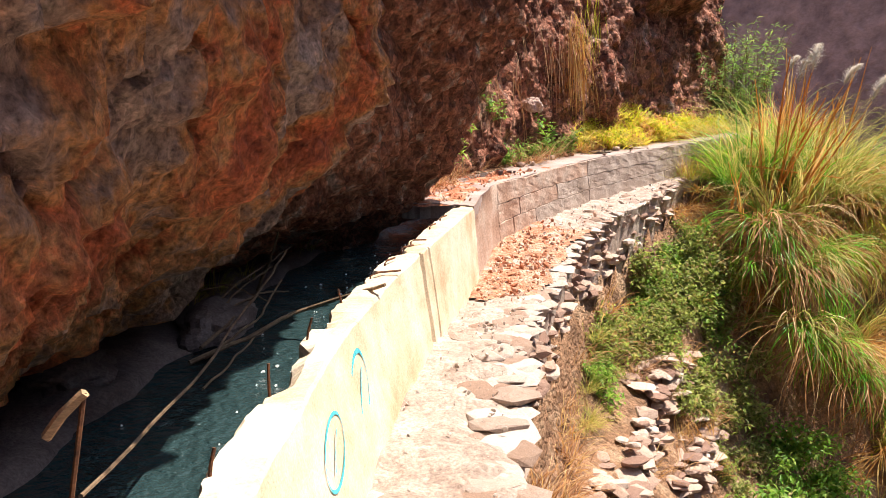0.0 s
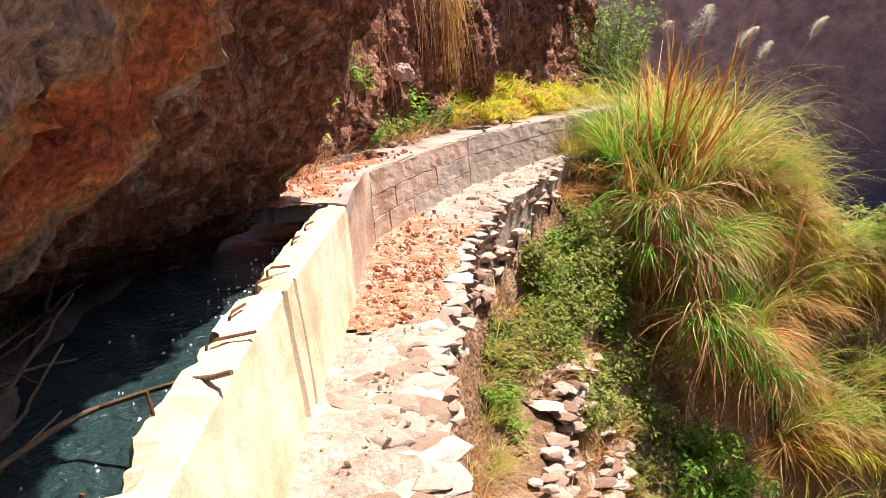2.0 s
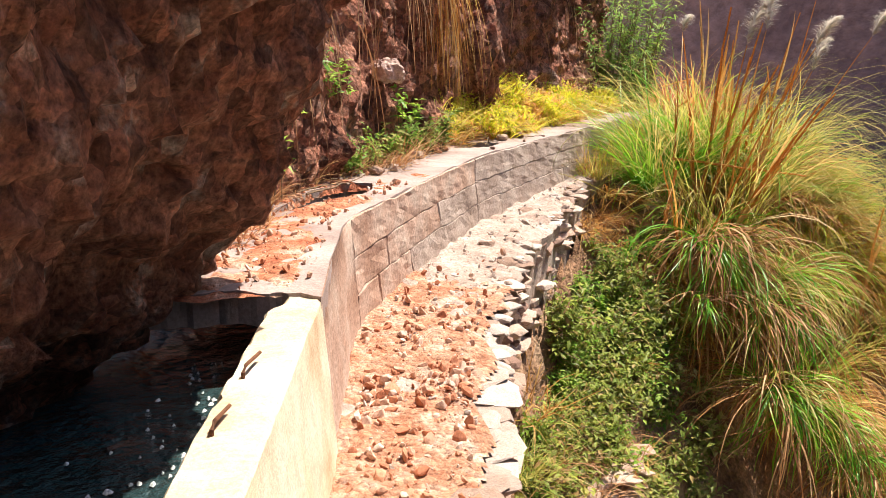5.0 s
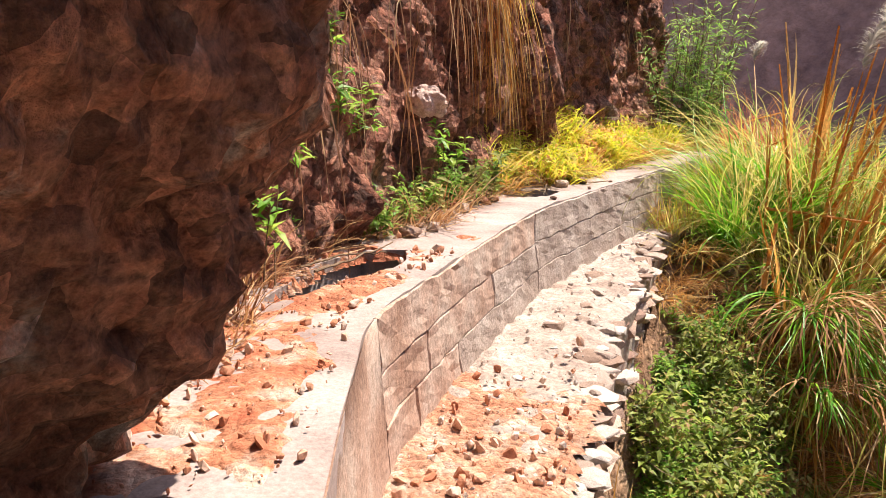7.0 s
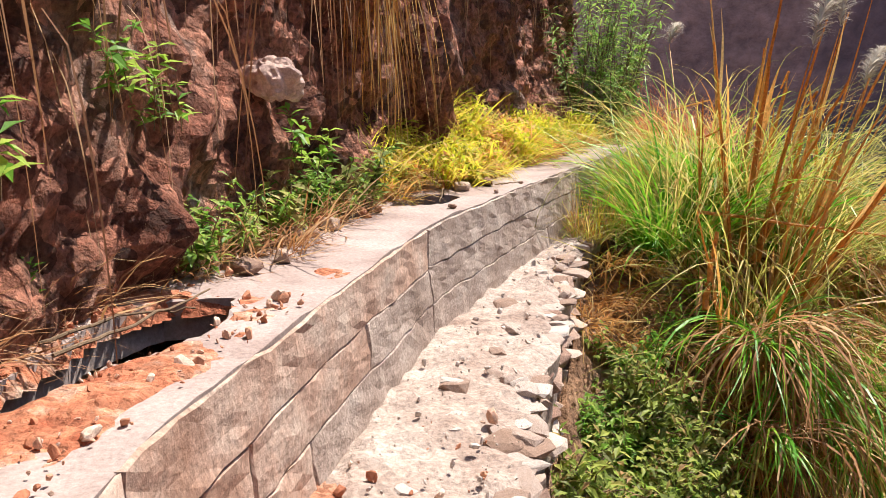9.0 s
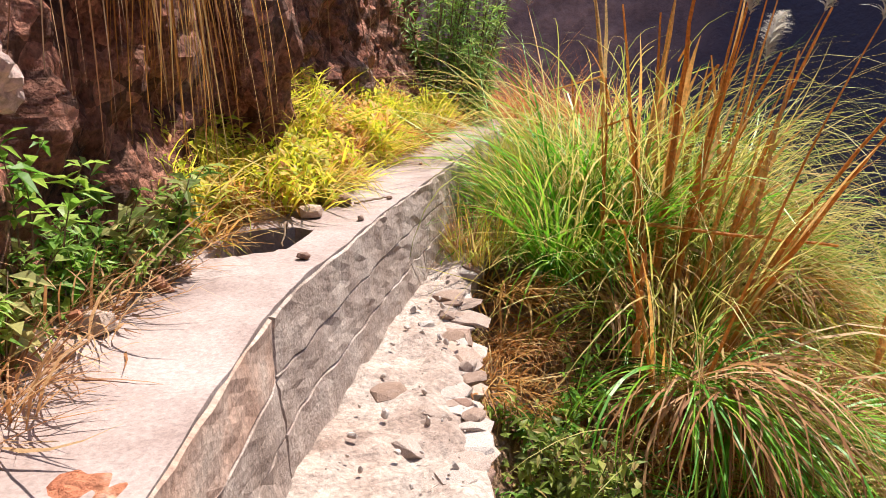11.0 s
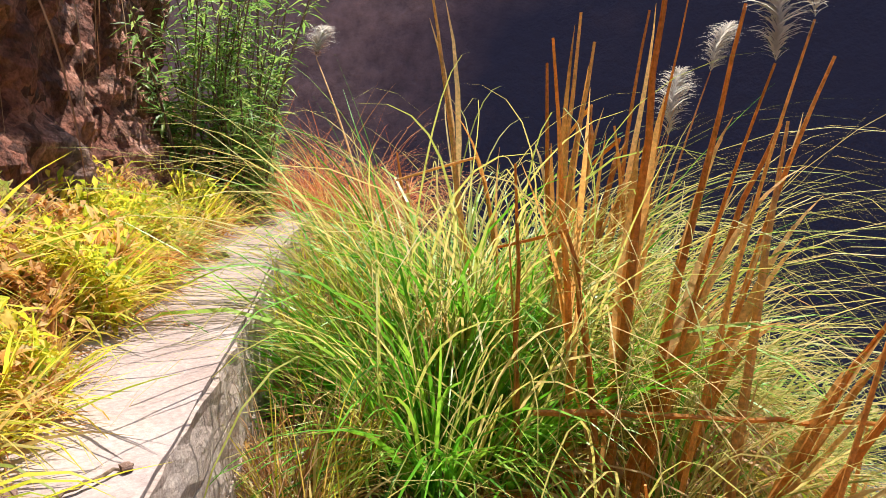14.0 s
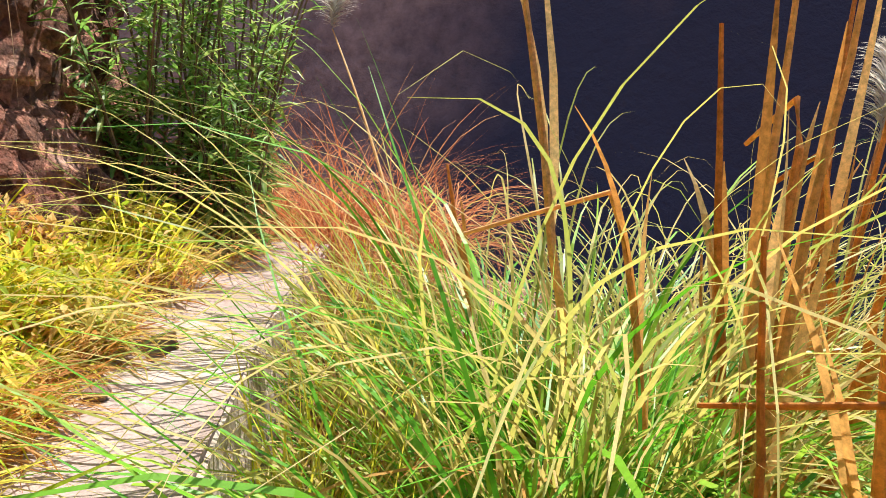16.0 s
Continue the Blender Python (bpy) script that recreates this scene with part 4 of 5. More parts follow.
def plume_soup(length, az, lean=0.5):
    """A feathery seed head bending to one side."""
    n = 620
    t = rng.random(n) ** 0.8
    spine = lambda q: np.stack([np.cos(az) * lean * length * q ** 1.6, np.sin(az) * lean * length * q ** 1.6, length * q * (1 - 0.25 * q)], -1)
    return ribbons(Soup(), spine(t), az + rng.normal(0, 0.8, n), uniform(0.5, 1.2, n), uniform(-0.6, 0.2, n), (0.05 + 0.09 * np.sin(np.pi * np.clip(t * 0.9 + 0.1, 0, 1))) * uniform(0.7, 1.3, n), uniform(0.004, 0.008, n), 3)


def pampas(x, y, green, pale, dry, canes, plumes, size, label, z=None, droop=0.0, toward=None, group="pampas grass tussocks", skirt=None):
    z = ground_at(x, y) if z is None else z
    root = thing("pampas_grass", (x, y, z), label, "grass", group)
    if green:
        put("green_blades", blades(green, 0.26 * size, (0.6 * size, 1.35 * size), (0.010, 0.022), (0.9, 1.5), (-1.4 - droop, 0.3 - 2 * droop), segs=8, toward=toward, lock=8), M_BLADE, root)
    if pale:
        put("pale_blades", blades(pale, 0.32 * size, (0.7 * size, 1.5 * size), (0.008, 0.017), (0.8, 1.5), (-1.5 - droop, 0.2 - 2 * droop), segs=8, toward=toward, lock=7), M_SAGE, root, "pale yellowish-green arching blades")
    if size > 1.04 and not droop:
        put("tall_blades", blades(int((85 if green > 80 else 22) * size), 0.3 * size, (1.2 * size, 1.75 * size), (0.006, 0.013), (1.2, 1.54), (-1.5, 0.0), segs=11), M_SAGE, root, "long thin arching blades")
    if dry:
        put("dead_skirt", blades(dry // 4, 0.34 * size, (0.3 * size, 0.75 * size), (0.016, 0.038), (-0.2, 1.2), (-1.57, -1.1), toward=toward, lock=5), skirt or M_BROWN, root, "rotting brown leaf sheaths")
        put("dry_leaves", blades(dry * 2 // 5, 0.32 * size, (0.35 * size, 1.05 * size), (0.009, 0.023), (0.1, 1.4), (-1.57, -0.6), segs=7, toward=toward, lock=8), M_DRY, root, "dead straw-brown hanging leaves")
    for k in range(canes):
        az, h = rng.uniform(0, 6.28), rng.uniform(0.7, 1.6) * size
        so, tipc = stalk_soup(h, rng.uniform(0.05, 0.36), az, rng.uniform(0.008, 0.019))
        st = put("stalk", so, M_STALK, root)
        b, _ = disc(1, 0.3 * size)
        st.location = b[0]
        if k < plumes:
            p = put("plume", plume_soup(rng.uniform(0.3, 0.42), az + rng.normal(0, 0.6)), M_PLUME, st, "silky off-white seed plume")
            p.location = tipc
    return root


def plume_cane(base, tip, length, lean_az):
    """A tall cane that carries a seed plume at its tip."""
    root = thing("plume_cane", base, "tall cane of pampas grass with a silky white plume", "grass", "plume canes")
    d = np.array(tip) - np.array(base)
    t = np.linspace(0, 1, 10)[:, None]
    c = d * t + np.array([0, 0, 0.12]) * np.sin(np.pi * t)
    put("stalk", tube(Soup(), c, np.linspace(0.011, 0.004, 10), 6), M_STALK, root)
    p = put("plume", plume_soup(length, lean_az), M_PLUME, root, "silky off-white seed plume")
    p.location = d
    return root


plume_cane((4.7, 11.7, -0.1), (4.70, 11.35, 1.38), 0.52, 0.4)
plume_cane((4.8, 11.6, -0.1), (4.86, 11.3, 1.52), 0.50, 0.9)
plume_cane((5.6, 12.4, -0.4), (6.30, 12.50, 1.12), 0.46, 0.3)
plume_cane((5.9, 12.6, -0.5), (7.2, 12.7, 1.5), 0.40, -0.1)
plume_cane((4.25, 11.05, -0.45), (5.10, 10.88, 1.36), 0.34, -0.2)
plume_cane((5.2, 13.4, 0.0), (6.2, 15.3, 1.6), 0.30, 0.5)
DOWN = -0.75  # azimuth down the bank


def sheathed_cane(base, tip, r, label):
    """A dead flowering cane wrapped in broad split orange sheaths that peel away at the tips."""
    root = thing("sheathed_cane", base, label, "cane", "sheathed canes")
    d = np.array(tip, float) - np.array(base, float)
    h = np.linalg.norm(d)
    az, el = math.atan2(d[1], d[0]), math.asin(d[2] / h)
    t = np.linspace(0, 1, 9)[:, None]
    c = d * t + rng.normal(0, 0.006, (9, 3)) * np.sin(np.pi * t) + np.array([0, 0, 0.05 * h]) * np.sin(np.pi * t)
    c = c + rng.normal(0, 0.05 * h, 3) * np.array([1, 1, 0]) * t ** 2 * (1.3 - t)
    if rng.random() < 0.3:  # the top is snapped and hangs over
        fold = np.clip((t - 0.72) / 0.28, 0, 1)
        c = c + fold * h * 0.16 * np.array([rng.normal(), rng.normal(), -2.0])
    put("stalk", tube(Soup(), c, r * np.linspace(1.0, 0.35, 9), 7), M_STALK, root)
    for f, w in ((0.0, 3.2), (0.04, 2.6), (0.12, 2.8), (0.25, 2.2), (0.38, 2.0)):
        b = np.array([[np.interp(f, t[:, 0], c[:, i]) for i in range(3)]]) + rng.normal(0, r * 0.6, (1, 3))
        sheath = ribbons(Soup(), b, np.array([az + rng.normal(0, 0.15)]), np.array([el + rng.normal(0, 0.03)]), np.array([el + rng.normal(-0.35, 0.35)]), np.array([h * rng.uniform(0.3, 0.6)]), np.array([r * w]), 8, 2.5)
        put("sheath", sheath, M_STALK, root)
    return root


for base, tip, r in (((4.67, 11.28, -0.42), (5.05, 10.72, 0.86), 0.020), ((4.62, 11.8, -0.1), (4.78, 11.75, 1.75), 0.022), ((4.68, 11.72, -0.1), (5.0, 11.6, 1.6), 0.018),
                     ((4.72, 11.78, -0.1), (5.12, 11.5, 1.2), 0.020), ((4.5, 11.75, -0.1), (4.35, 11.9, 1.15), 0.014), ((4.42, 12.05, 0.0), (4.4, 12.1, 1.05), 0.012), ((5.1, 12.4, 0.0), (5.25, 12.4, 1.65), 0.018),
                     ((5.2, 12.45, -0.05), (5.55, 12.45, 1.7), 0.020), ((5.3, 12.5, -0.05), (5.4, 12.65, 1.45), 0.018), ((5.45, 12.55, -0.1), (5.95, 12.5, 1.5), 0.020), ((5.0, 12.55, 0.05), (4.9, 12.65, 1.35), 0.014),
                     ((5.6, 12.5, -0.1), (6.1, 12.55, 1.75), 0.017), ((4.9, 12.3, 0.0), (5.05, 12.2, 1.5), 0.017), ((5.0, 11.7, -0.15), (5.45, 11.4, 1.45), 0.018), ((4.85, 11.4, -0.3), (5.35, 10.9, 0.95), 0.020), ((5.35, 12.3, -0.1), (5.5, 12.2, 0.95), 0.024)):
    sheathed_cane(base, tip, r, "dead pampas cane wrapped in split orange sheaths")
pampas(4.42, 12.4, 560, 80, 200, 0, 0, 1.2, "lush bright green grass tussock beside the canal wall")
pampas(4.8, 11.9, 90, 170, 1000, 4, 0, 1.45, "large pampas grass tussock with tall dry orange canes")
pampas(4.3, 11.3, 16, 20, 2400, 2, 0, 1.05, "pampas tussock with a thick skirt of dead brown leaves")
pampas(5.6, 12.6, 170, 300, 400, 5, 0, 1.6, "tall pampas grass with white plumes against the dark canyon")
pampas(5.4, 11.2, 40, 150, 1700, 3, 0, 1.25, "pale half-dry pampas tussock on the slope")
pampas(5.1, 12.95, 280, 220, 160, 0, 0, 1.45, "green tussock crowding the canal's outer edge")
pampas(5.45, 13.5, 160, 200, 150, 1, 0, 0.75, "green tussock growing over the canal's outer edge")
pampas(6.4, 11.7, 40, 120, 800, 2, 1, 1.25, "straw-coloured pampas tussock leaning over the slope")


def trailing(x, y, z, n, reach, label):
    """A clump whose long leaves arch out and trail down the bank in locks."""
    root = thing("trailing_grass", (x, y, z), label, "grass", "grass trailing down the bank")
    put("green_blades", blades(n, 0.13, (0.55 * reach, reach), (0.010, 0.020), (-0.3, 0.95), (-1.62, -1.4), 0.6, 10, DOWN - 0.5, 6), M_BLADE, root)
    put("pale_blades", blades(n // 2, 0.15, (0.6 * reach, 1.1 * reach), (0.008, 0.016), (-0.4, 0.9), (-1.62, -1.4), 0.6, 10, DOWN - 0.5, 6), M_SAGE, root, "yellowed trailing blades")
    put("dead_blades", blades(n, 0.20, (0.5 * reach, 1.2 * reach), (0.010, 0.022), (-0.4, 0.9), (-1.6, -1.45), 0.6, 7, DOWN - 0.5, 5), M_BROWN, root, "dead brown leaves under the green ones")
    return root


trailing(4.22, 11.04, -0.45, 130, 1.25, "long green leaves trailing from the big tussock")
trailing(4.42, 10.95, -0.6, 60, 1.3, "long green leaves trailing from the big tussock")
trailing(4.9, 10.95, -0.85, 110, 1.35, "long green leaves trailing low on the bank")
trailing(4.55, 10.6, -1.0, 90, 1.3, "half-dead leaves trailing low on the bank")
trailing(4.45, 10.12, -1.55, 110, 1.1, "long green leaves trailing low on the bank")
trailing(4.8, 10.1, -1.85, 110, 1.1, "long green leaves trailing low on the bank")
trailing(5.2, 9.9, -2.2, 90, 1.0, "green leaves trailing at the foot of the bank")
trailing(3.95, 10.6, -0.9, 40, 0.8, "thin half-dead leaves trailing over the scrub")
straw = pampas(6.0, 10.6, 40, 170, 900, 0, 0, 1.2, "dry straw-coloured tussock on the steep slope", droop=0.1, toward=DOWN, skirt=M_YELLOW)
for x, y in ((6.3, 9.7), (6.8, 10.9), (7.0, 12.3), (6.6, 13.4), (7.4, 11.4), (5.9, 9.1), (6.9, 9.2), (7.6, 10.2), (5.7, 11.9), (6.1, 11.0), (5.2, 9.4), (6.4, 8.4), (7.3, 8.4), (8.0, 11.6), (8.0, 9.2), *[(rng.uniform(6.3, 8.6), rng.uniform(9.5, 13.6)) for _ in range(18)]):
    f = rng.uniform(0.75, 1.1)
    c = copy_thing(straw, pose(x, y, ground_at(x, y), 0, 0, rng.uniform(-40, 40)))
    c.scale = (f, f, f)

# the cut cane lying out of the dead skirt, and long leaning canes
for (a, b, r) in (((3.86, 11.15, -0.25), (4.02, 11.3, 0.22), 0.022), ((4.3, 11.9, 0.25), (5.3, 11.1, 0.15), 0.014)):
    d = np.array(b) - np.array(a)
    ob = put("broken_cane", branch([(0, 0, 0), d * 0.5, d], r, r * 0.6, 0.012), M_STALK, label="broken dry cane leaning out of the tussock", category="cane", group="broken canes")
    ob.location = a


def grass_tuft(material, n, radius, length, width, e0, e1, label, name="grass_tuft", group=""):
    return put(name, blades(n, radius, length, width, e0, e1, 0.9, 4), material, label=label, category="grass", group=group)


def scatter(proto, spots, lo=0.8, hi=1.25):
    """Moves the first to the first spot, and copies it to the others."""
    for k, p in enumerate(spots):
        f = rng.uniform(lo, hi)
        m = Matrix.LocRotScale(Vector(p), Euler((rng.normal(0, 0.08), rng.normal(0, 0.08), rng.uniform(0, 6.28))), Vector((f, f, f * rng.uniform(0.85, 1.15))))
        if k == 0:
            proto.matrix_basis = m
        else:
            ob = copy_thing(proto, m)
            ob.matrix_basis = m


# yellow grass between slab and cliff
def leafy_tuft(material, n_blades, n_leaves, radius, height, label, name, group):
    """Short grass and small leaves mixed in one low mound."""
    root = thing(name, (0, 0, 0), label, "grass", group)
    put("blade_clump", blades(n_blades, radius, (0.5 * height, 1.5 * height), (0.006, 0.013), (0.4, 1.55), (-1.4, 0.7), 1.0, 5, lock=6), material, root)
    so = Soup()
    p, a = disc(n_leaves, radius * 1.15)
    p[:, 2] = height * rng.uniform(0.25, 1.0, n_leaves) * (1 - 0.6 * (np.hypot(p[:, 0], p[:, 1]) / radius / 1.15) ** 2)
    size = uniform(0.03, 0.075, n_leaves)
    leaves(so, p, uniform(0, 6.28, n_leaves), uniform(-0.9, 1.2, n_leaves), size, size * uniform(0.22, 0.42, n_leaves))
    put("leaf_clump", so, material, root)
    return root


for v in range(4):
    t = leafy_tuft([M_YELLOW, M_YELLOW, M_DRY, M_SAGE][v], 80, 480, 0.15, [0.30, 0.22, 0.24, 0.26][v], "bright yellow-green grass along the cover slab", "yellow_grass_tuft", "yellow grass beside the slab")
    spots = []
    for y in rng.uniform(11.5, 14.6, [44, 38, 20, 12][v]):
        f = rng.random() * np.interp(y, [11.3, 12.2], [0.25, 1])
        x, yy = cliff_point(y, -0.02 - 0.50 * f)
        spots.append((x, yy, 0.49 + np.interp(y, [12.3, 13.2, 14.5], [0.5, 0.3, 0.14]) * f ** 1.2))
    for y in rng.uniform(11.9, 12.6, 5 if v < 3 else 2):
        x, yy = cliff_point(y, rng.uniform(0.0, 0.1))
        spots.append((x, yy, 0.49))
    scatter(t, spots, 0.75, 1.3)
for v in range(2):
    t = grass_tuft(M_DRY, 190, 0.15, (0.10, 0.30), (0.004, 0.009), (0.0, 1.3), (-0.8, 0.3), "dry straw lying along the slab's inner edge", "straw_tuft", "dry straw tufts")
    spots = []
    for y in np.concatenate([rng.uniform(10.8, 14.8, 14), rng.uniform(12.0, 13.6, 9)]):
        x, yy = cliff_point(y, rng.uniform(-0.2, 0.04))
        spots.append((x, yy, top_z(yy) + 0.0))
    scatter(t, spots, 0.7, 1.2)
# straw and weeds at the wall's foot where the path ends
for v in range(2):
    t = thing("weed_tuft", (0, 0, 0), ["yellow-green weeds at the foot of the wall", "dry weeds at the foot of the wall"][v], "weed", "weeds at the wall's foot")
    put("leaf_clump", blades(90, 0.14, (0.15, 0.42), (0.005, 0.011), (0.5, 1.5), (-1.0, 0.6), 0.9, 5, lock=4), [M_SAGE, M_DRY][v], t)
    put("stem_clump", blades(30, 0.12, (0.25, 0.55), (0.004, 0.007), (1.0, 1.55), (0.3, 1.2), 0.9, 4), [M_YELLOW, M_RUSSET][v], t, "thin upright stems")
    spots = []
    for k in range(12):
        y = rng.uniform(12.1, 14.4)
        x = line(WALL_TOP, y) + rng.uniform(0.12, 0.5)
        spots.append((x, y, max(ledge_z(y) - 0.03, -1) if y < 12.5 else ground_at(x, y)))
    scatter(t, spots, 0.8, 1.2)


def leafy_plant(stems, height, leaf, label, name="leafy_plant", group="", material=None, droop=0.0, per=26, canes=False, slim=0.34, bend=(0.1, 0.6)):
    """Upright stems with pointed leaves in whorls."""
    root = thing(name, (0, 0, 0), label, "plant", group)
    st, lv = Soup(), Soup()
    for _ in range(stems):
        az, ln = rng.uniform(0, 6.28), rng.uniform(*bend)
        h = height * rng.uniform(0.5, 1.1)
        b = rng.normal(0, 0.05, 3) * (1, 1, 0)
        t = np.linspace(0, 1, 6)
        c = b + np.stack([np.cos(az) * ln * h * t ** 1.5, np.sin(az) * ln * h * t ** 1.5, h * t * (1 - droop * t)], -1)
        if canes:
            put("cane", tube(Soup(), c, np.linspace(0.008, 0.003, 6), 5), M_TWIG, root)
        else:
            tube(st, c, np.linspace(0.004, 0.0015, 6), 4)
        f = np.sort(rng.random(per)) ** 0.7 * 0.85 + 0.15
        p = np.stack([np.interp(f, t, c[:, i]) for i in range(3)], -1)
        size = leaf * rng.uniform(0.6, 1.2, per) * (1.15 - 0.4 * f)
        leaves(lv, p, rng.uniform(0, 6.28, per), rng.uniform(-0.5, 0.7, per), size, size * slim * rng.uniform(0.8, 1.2, per))
    if not canes:
        put("stem", st, M_TWIG, root)
    put("foliage", lv, material or M_LEAF, root)
    return root


# leafy weeds where the path ends
t = leafy_plant(9, 0.30, 0.075, "fresh green weed at the path's edge", group="weeds at the path's edge", per=22)
scatter(t, [(x, y, ground_at(x, y) + 0.02) for x, y in ((3.2, 11.0), (3.4, 11.2), (3.3, 10.75), (3.05, 10.7), (3.6, 11.35), (3.5, 10.9), (3.75, 11.1), (3.7, 10.7), (3.3, 11.35), (3.85, 11.5), (3.9, 10.9), (3.15, 10.45), (3.12, 10.9), (3.2, 10.65), (3.25, 10.9), (3.45, 10.7), (3.6, 11.0), (2.85, 10.4), (3.4, 10.5))], 0.7, 1.2)
t = grass_tuft(M_BROWN, 200, 0.2, (0.15, 0.45), (0.006, 0.014), (-0.2, 0.9), (-1.2, 0.1), "brown dead leaf litter below the tussock", "leaf_litter", "leaf litter below the tussock")
scatter(t, [(x, y, ground_at(x, y) + 0.03) for x, y in ((3.9, 11.3), (4.1, 11.1), (3.8, 11.6), (4.3, 11.0), (4.1, 11.5), (3.7, 11.3), (4.5, 10.9), (4.0, 10.8), (3.95, 11.9), (3.75, 11.9))], 0.8, 1.3)
t = grass_tuft(M_DRY, 150, 0.18, (0.12, 0.36), (0.006, 0.013), (-0.2, 0.9), (-1.2, 0.1), "pale straw litter along the path's rim", "straw_litter", "straw along the path's rim")
scatter(t, [(x, y, ground_at(x, y) + 0.08) for x, y in (rim_point(yy, dd) for yy, dd in ((11.55, 0.1), (11.7, 0.28), (11.85, 0.12), (12.0, 0.25), (12.15, 0.1), (12.3, 0.25)))], 0.8, 1.2)

# leafy weeds along the cliff's foot and on its face
for v in range(4):
    t = leafy_plant(5, 0.36, [0.075, 0.09, 0.10, 0.12][v], "green leafy weed at the foot of the cliff", group="weeds along the cliff", per=20, material=[M_LEAF, M_LEAF, M_CANELEAF, M_SCRUB][v])
    spots = []
    for y in np.concatenate([rng.uniform(8.5, 9.6, 3), rng.uniform(9.6, 11.4, 8)]):
        x, yy = cliff_point(y, rng.uniform(-0.2, -0.05) if y < 9.8 else rng.uniform(-0.04, 0.14))
        spots.append((x, yy, 0.47))
    scatter(t, spots, 0.55, 1.15)
broad_weed = leafy_plant(2, 0.42, 0.15, "tall weed with broad pale green leaves by the broken slab", per=12, slim=0.26, bend=(0.0, 0.15))
broad_weed.location = (0.16, 8.42, 0.56)
t = leafy_plant(4, 0.34, 0.12, "green leafy weed rooted in the cliff face", "cliff_plant", "plants on the cliff", per=16)
scatter(t, [(*cliff_point(9.55, 0.12), 1.1), (*cliff_point(9.75, 0.12), 1.0), (*cliff_point(9.45, 0.1), 1.4), (*cliff_point(8.9, 0.1), 0.9), (*cliff_point(10.6, 0.1), 0.75), (*cliff_point(9.65, 0.1), 1.75), (*cliff_point(10.2, 0.1), 2.0)], 0.6, 0.95)

for v in range(2):
    t = grass_tuft([M_RUSSET, M_BROWN][v], 80, 0.16, (0.10, 0.36), (0.004, 0.009), (-0.1, 1.3), (-0.7, 0.5), "dry stems and straw tangled at the cliff's foot", "dead_stem_tuft", "dead stems along the cliff")
    spots = []
    for y in np.concatenate([rng.uniform(7.9, 9.6, 8), rng.uniform(9.6, 11.3, 9)]):
        x, yy = cliff_point(y, rng.uniform(-0.25, -0.05) if 8.4 < y < 9.8 else rng.uniform(-0.05, 0.18))
        spots.append((x, yy, top_z(yy)))
    scatter(t, spots, 0.7, 1.2)
s = Soup()
yv = rng.uniform(8.0, 11.3, 160)
pts = np.array([cliff_point(y, rng.uniform(0.0, 0.22)) for y in yv])
sz = 0.02 + 0.09 * rng.random(len(yv)) ** 4
ok = [not any(inside([(hx, hy) for hx, hy in h], a, b) for h in HOLES) and not 8.4 < b < 9.7 for a, b in pts]
rubble(s, np.stack([pts[:, 0], pts[:, 1], top_z(pts[:, 1]) + sz * 0.2], -1)[ok], sz[ok])
put("fallen_rubble", s, M_REDSTONE, label="fallen red stones at the foot of the cliff", category="rubble", kind="stuff")

# hanging dry grass and vines on the cliff
def hanging(y, z, n, length, material, label, out=0.06, spread=0.18, name="hanging_grass"):
    x, yy = cliff_point(y, out)
    k = np.abs(cq[:, 1] - y).argmin()
    along = rng.normal(0, spread, n)
    base = np.stack([along * -cn[k, 1], along * cn[k, 0], rng.normal(0, 0.16, n)], -1)
    az = np.arctan2(cn[k, 1], cn[k, 0]) + rng.normal(0, 0.9, n)
    so = ribbons(Soup(), base, az, uniform(-1.3, -0.1, n), uniform(-1.57, -1.48, n), uniform(*length, n), uniform(0.004, 0.010, n), 7, 0.2)
    ob = put(name, so, material, label=label, category="grass", group="grass hanging from the cliff")
    ob.location = (x, yy, z)


hanging(11.28, 2.05, 100, (0.7, 1.5), M_DRY, "dry orange grass hanging down the cliff", 0.10, 0.05)
hanging(11.1, 2.2, 22, (0.5, 1.2), M_RUSSET, "thin dead grass hanging down the cliff", 0.08, 0.10)
hanging(11.6, 2.3, 40, (0.25, 0.6), M_YELLOW, "yellow-green grass hanging from the cliff top", 0.1, 0.2)
for y, z, n in ((11.2, 2.0, 14), (10.8, 1.8, 10), (10.3, 1.9, 12), (9.7, 1.6, 12), (9.3, 1.5, 12), (13.0, 2.0, 12), (13.8, 2.1, 12), (10.0, 1.7, 8), (10.6, 2.1, 8), (9.0, 1.7, 7)):
    hanging(y, z, n, (0.3, 1.2), M_RUSSET, "thin dead vines hanging down the cliff", np.interp(y, [12, 13], [0.07, -0.35]), 0.3)

# pale boulder and lumps set in the cliff
for y, out, z, sz, label in ((10.52, 0.06, 1.17, (0.24, 0.2, 0.2), "pale pinkish rock jutting from the cliff"), (12.05, -0.12, 1.25, (0.5, 0.55, 1.1), "dark brown rock buttress in the cliff")):
    bm = bmesh.new()
    bmesh.ops.create_icosphere(bm, subdivisions=4, radius=0.5)
    for v in bm.verts:
        n_ = noise.fractal(v.co * 3 + Vector((y, z, 0)), 0.9, 2.1, 5)
        v.co *= 1 + 0.35 * n_
        v.co.x, v.co.y, v.co.z = v.co.x * sz[0], v.co.y * sz[1], v.co.z * sz[2]
    ob = put("rock", bm, M_PALEROCK if "pale" in label else M_CLIFF, label=label, category="rock")
    ob.location = (*cliff_point(y, out), z)

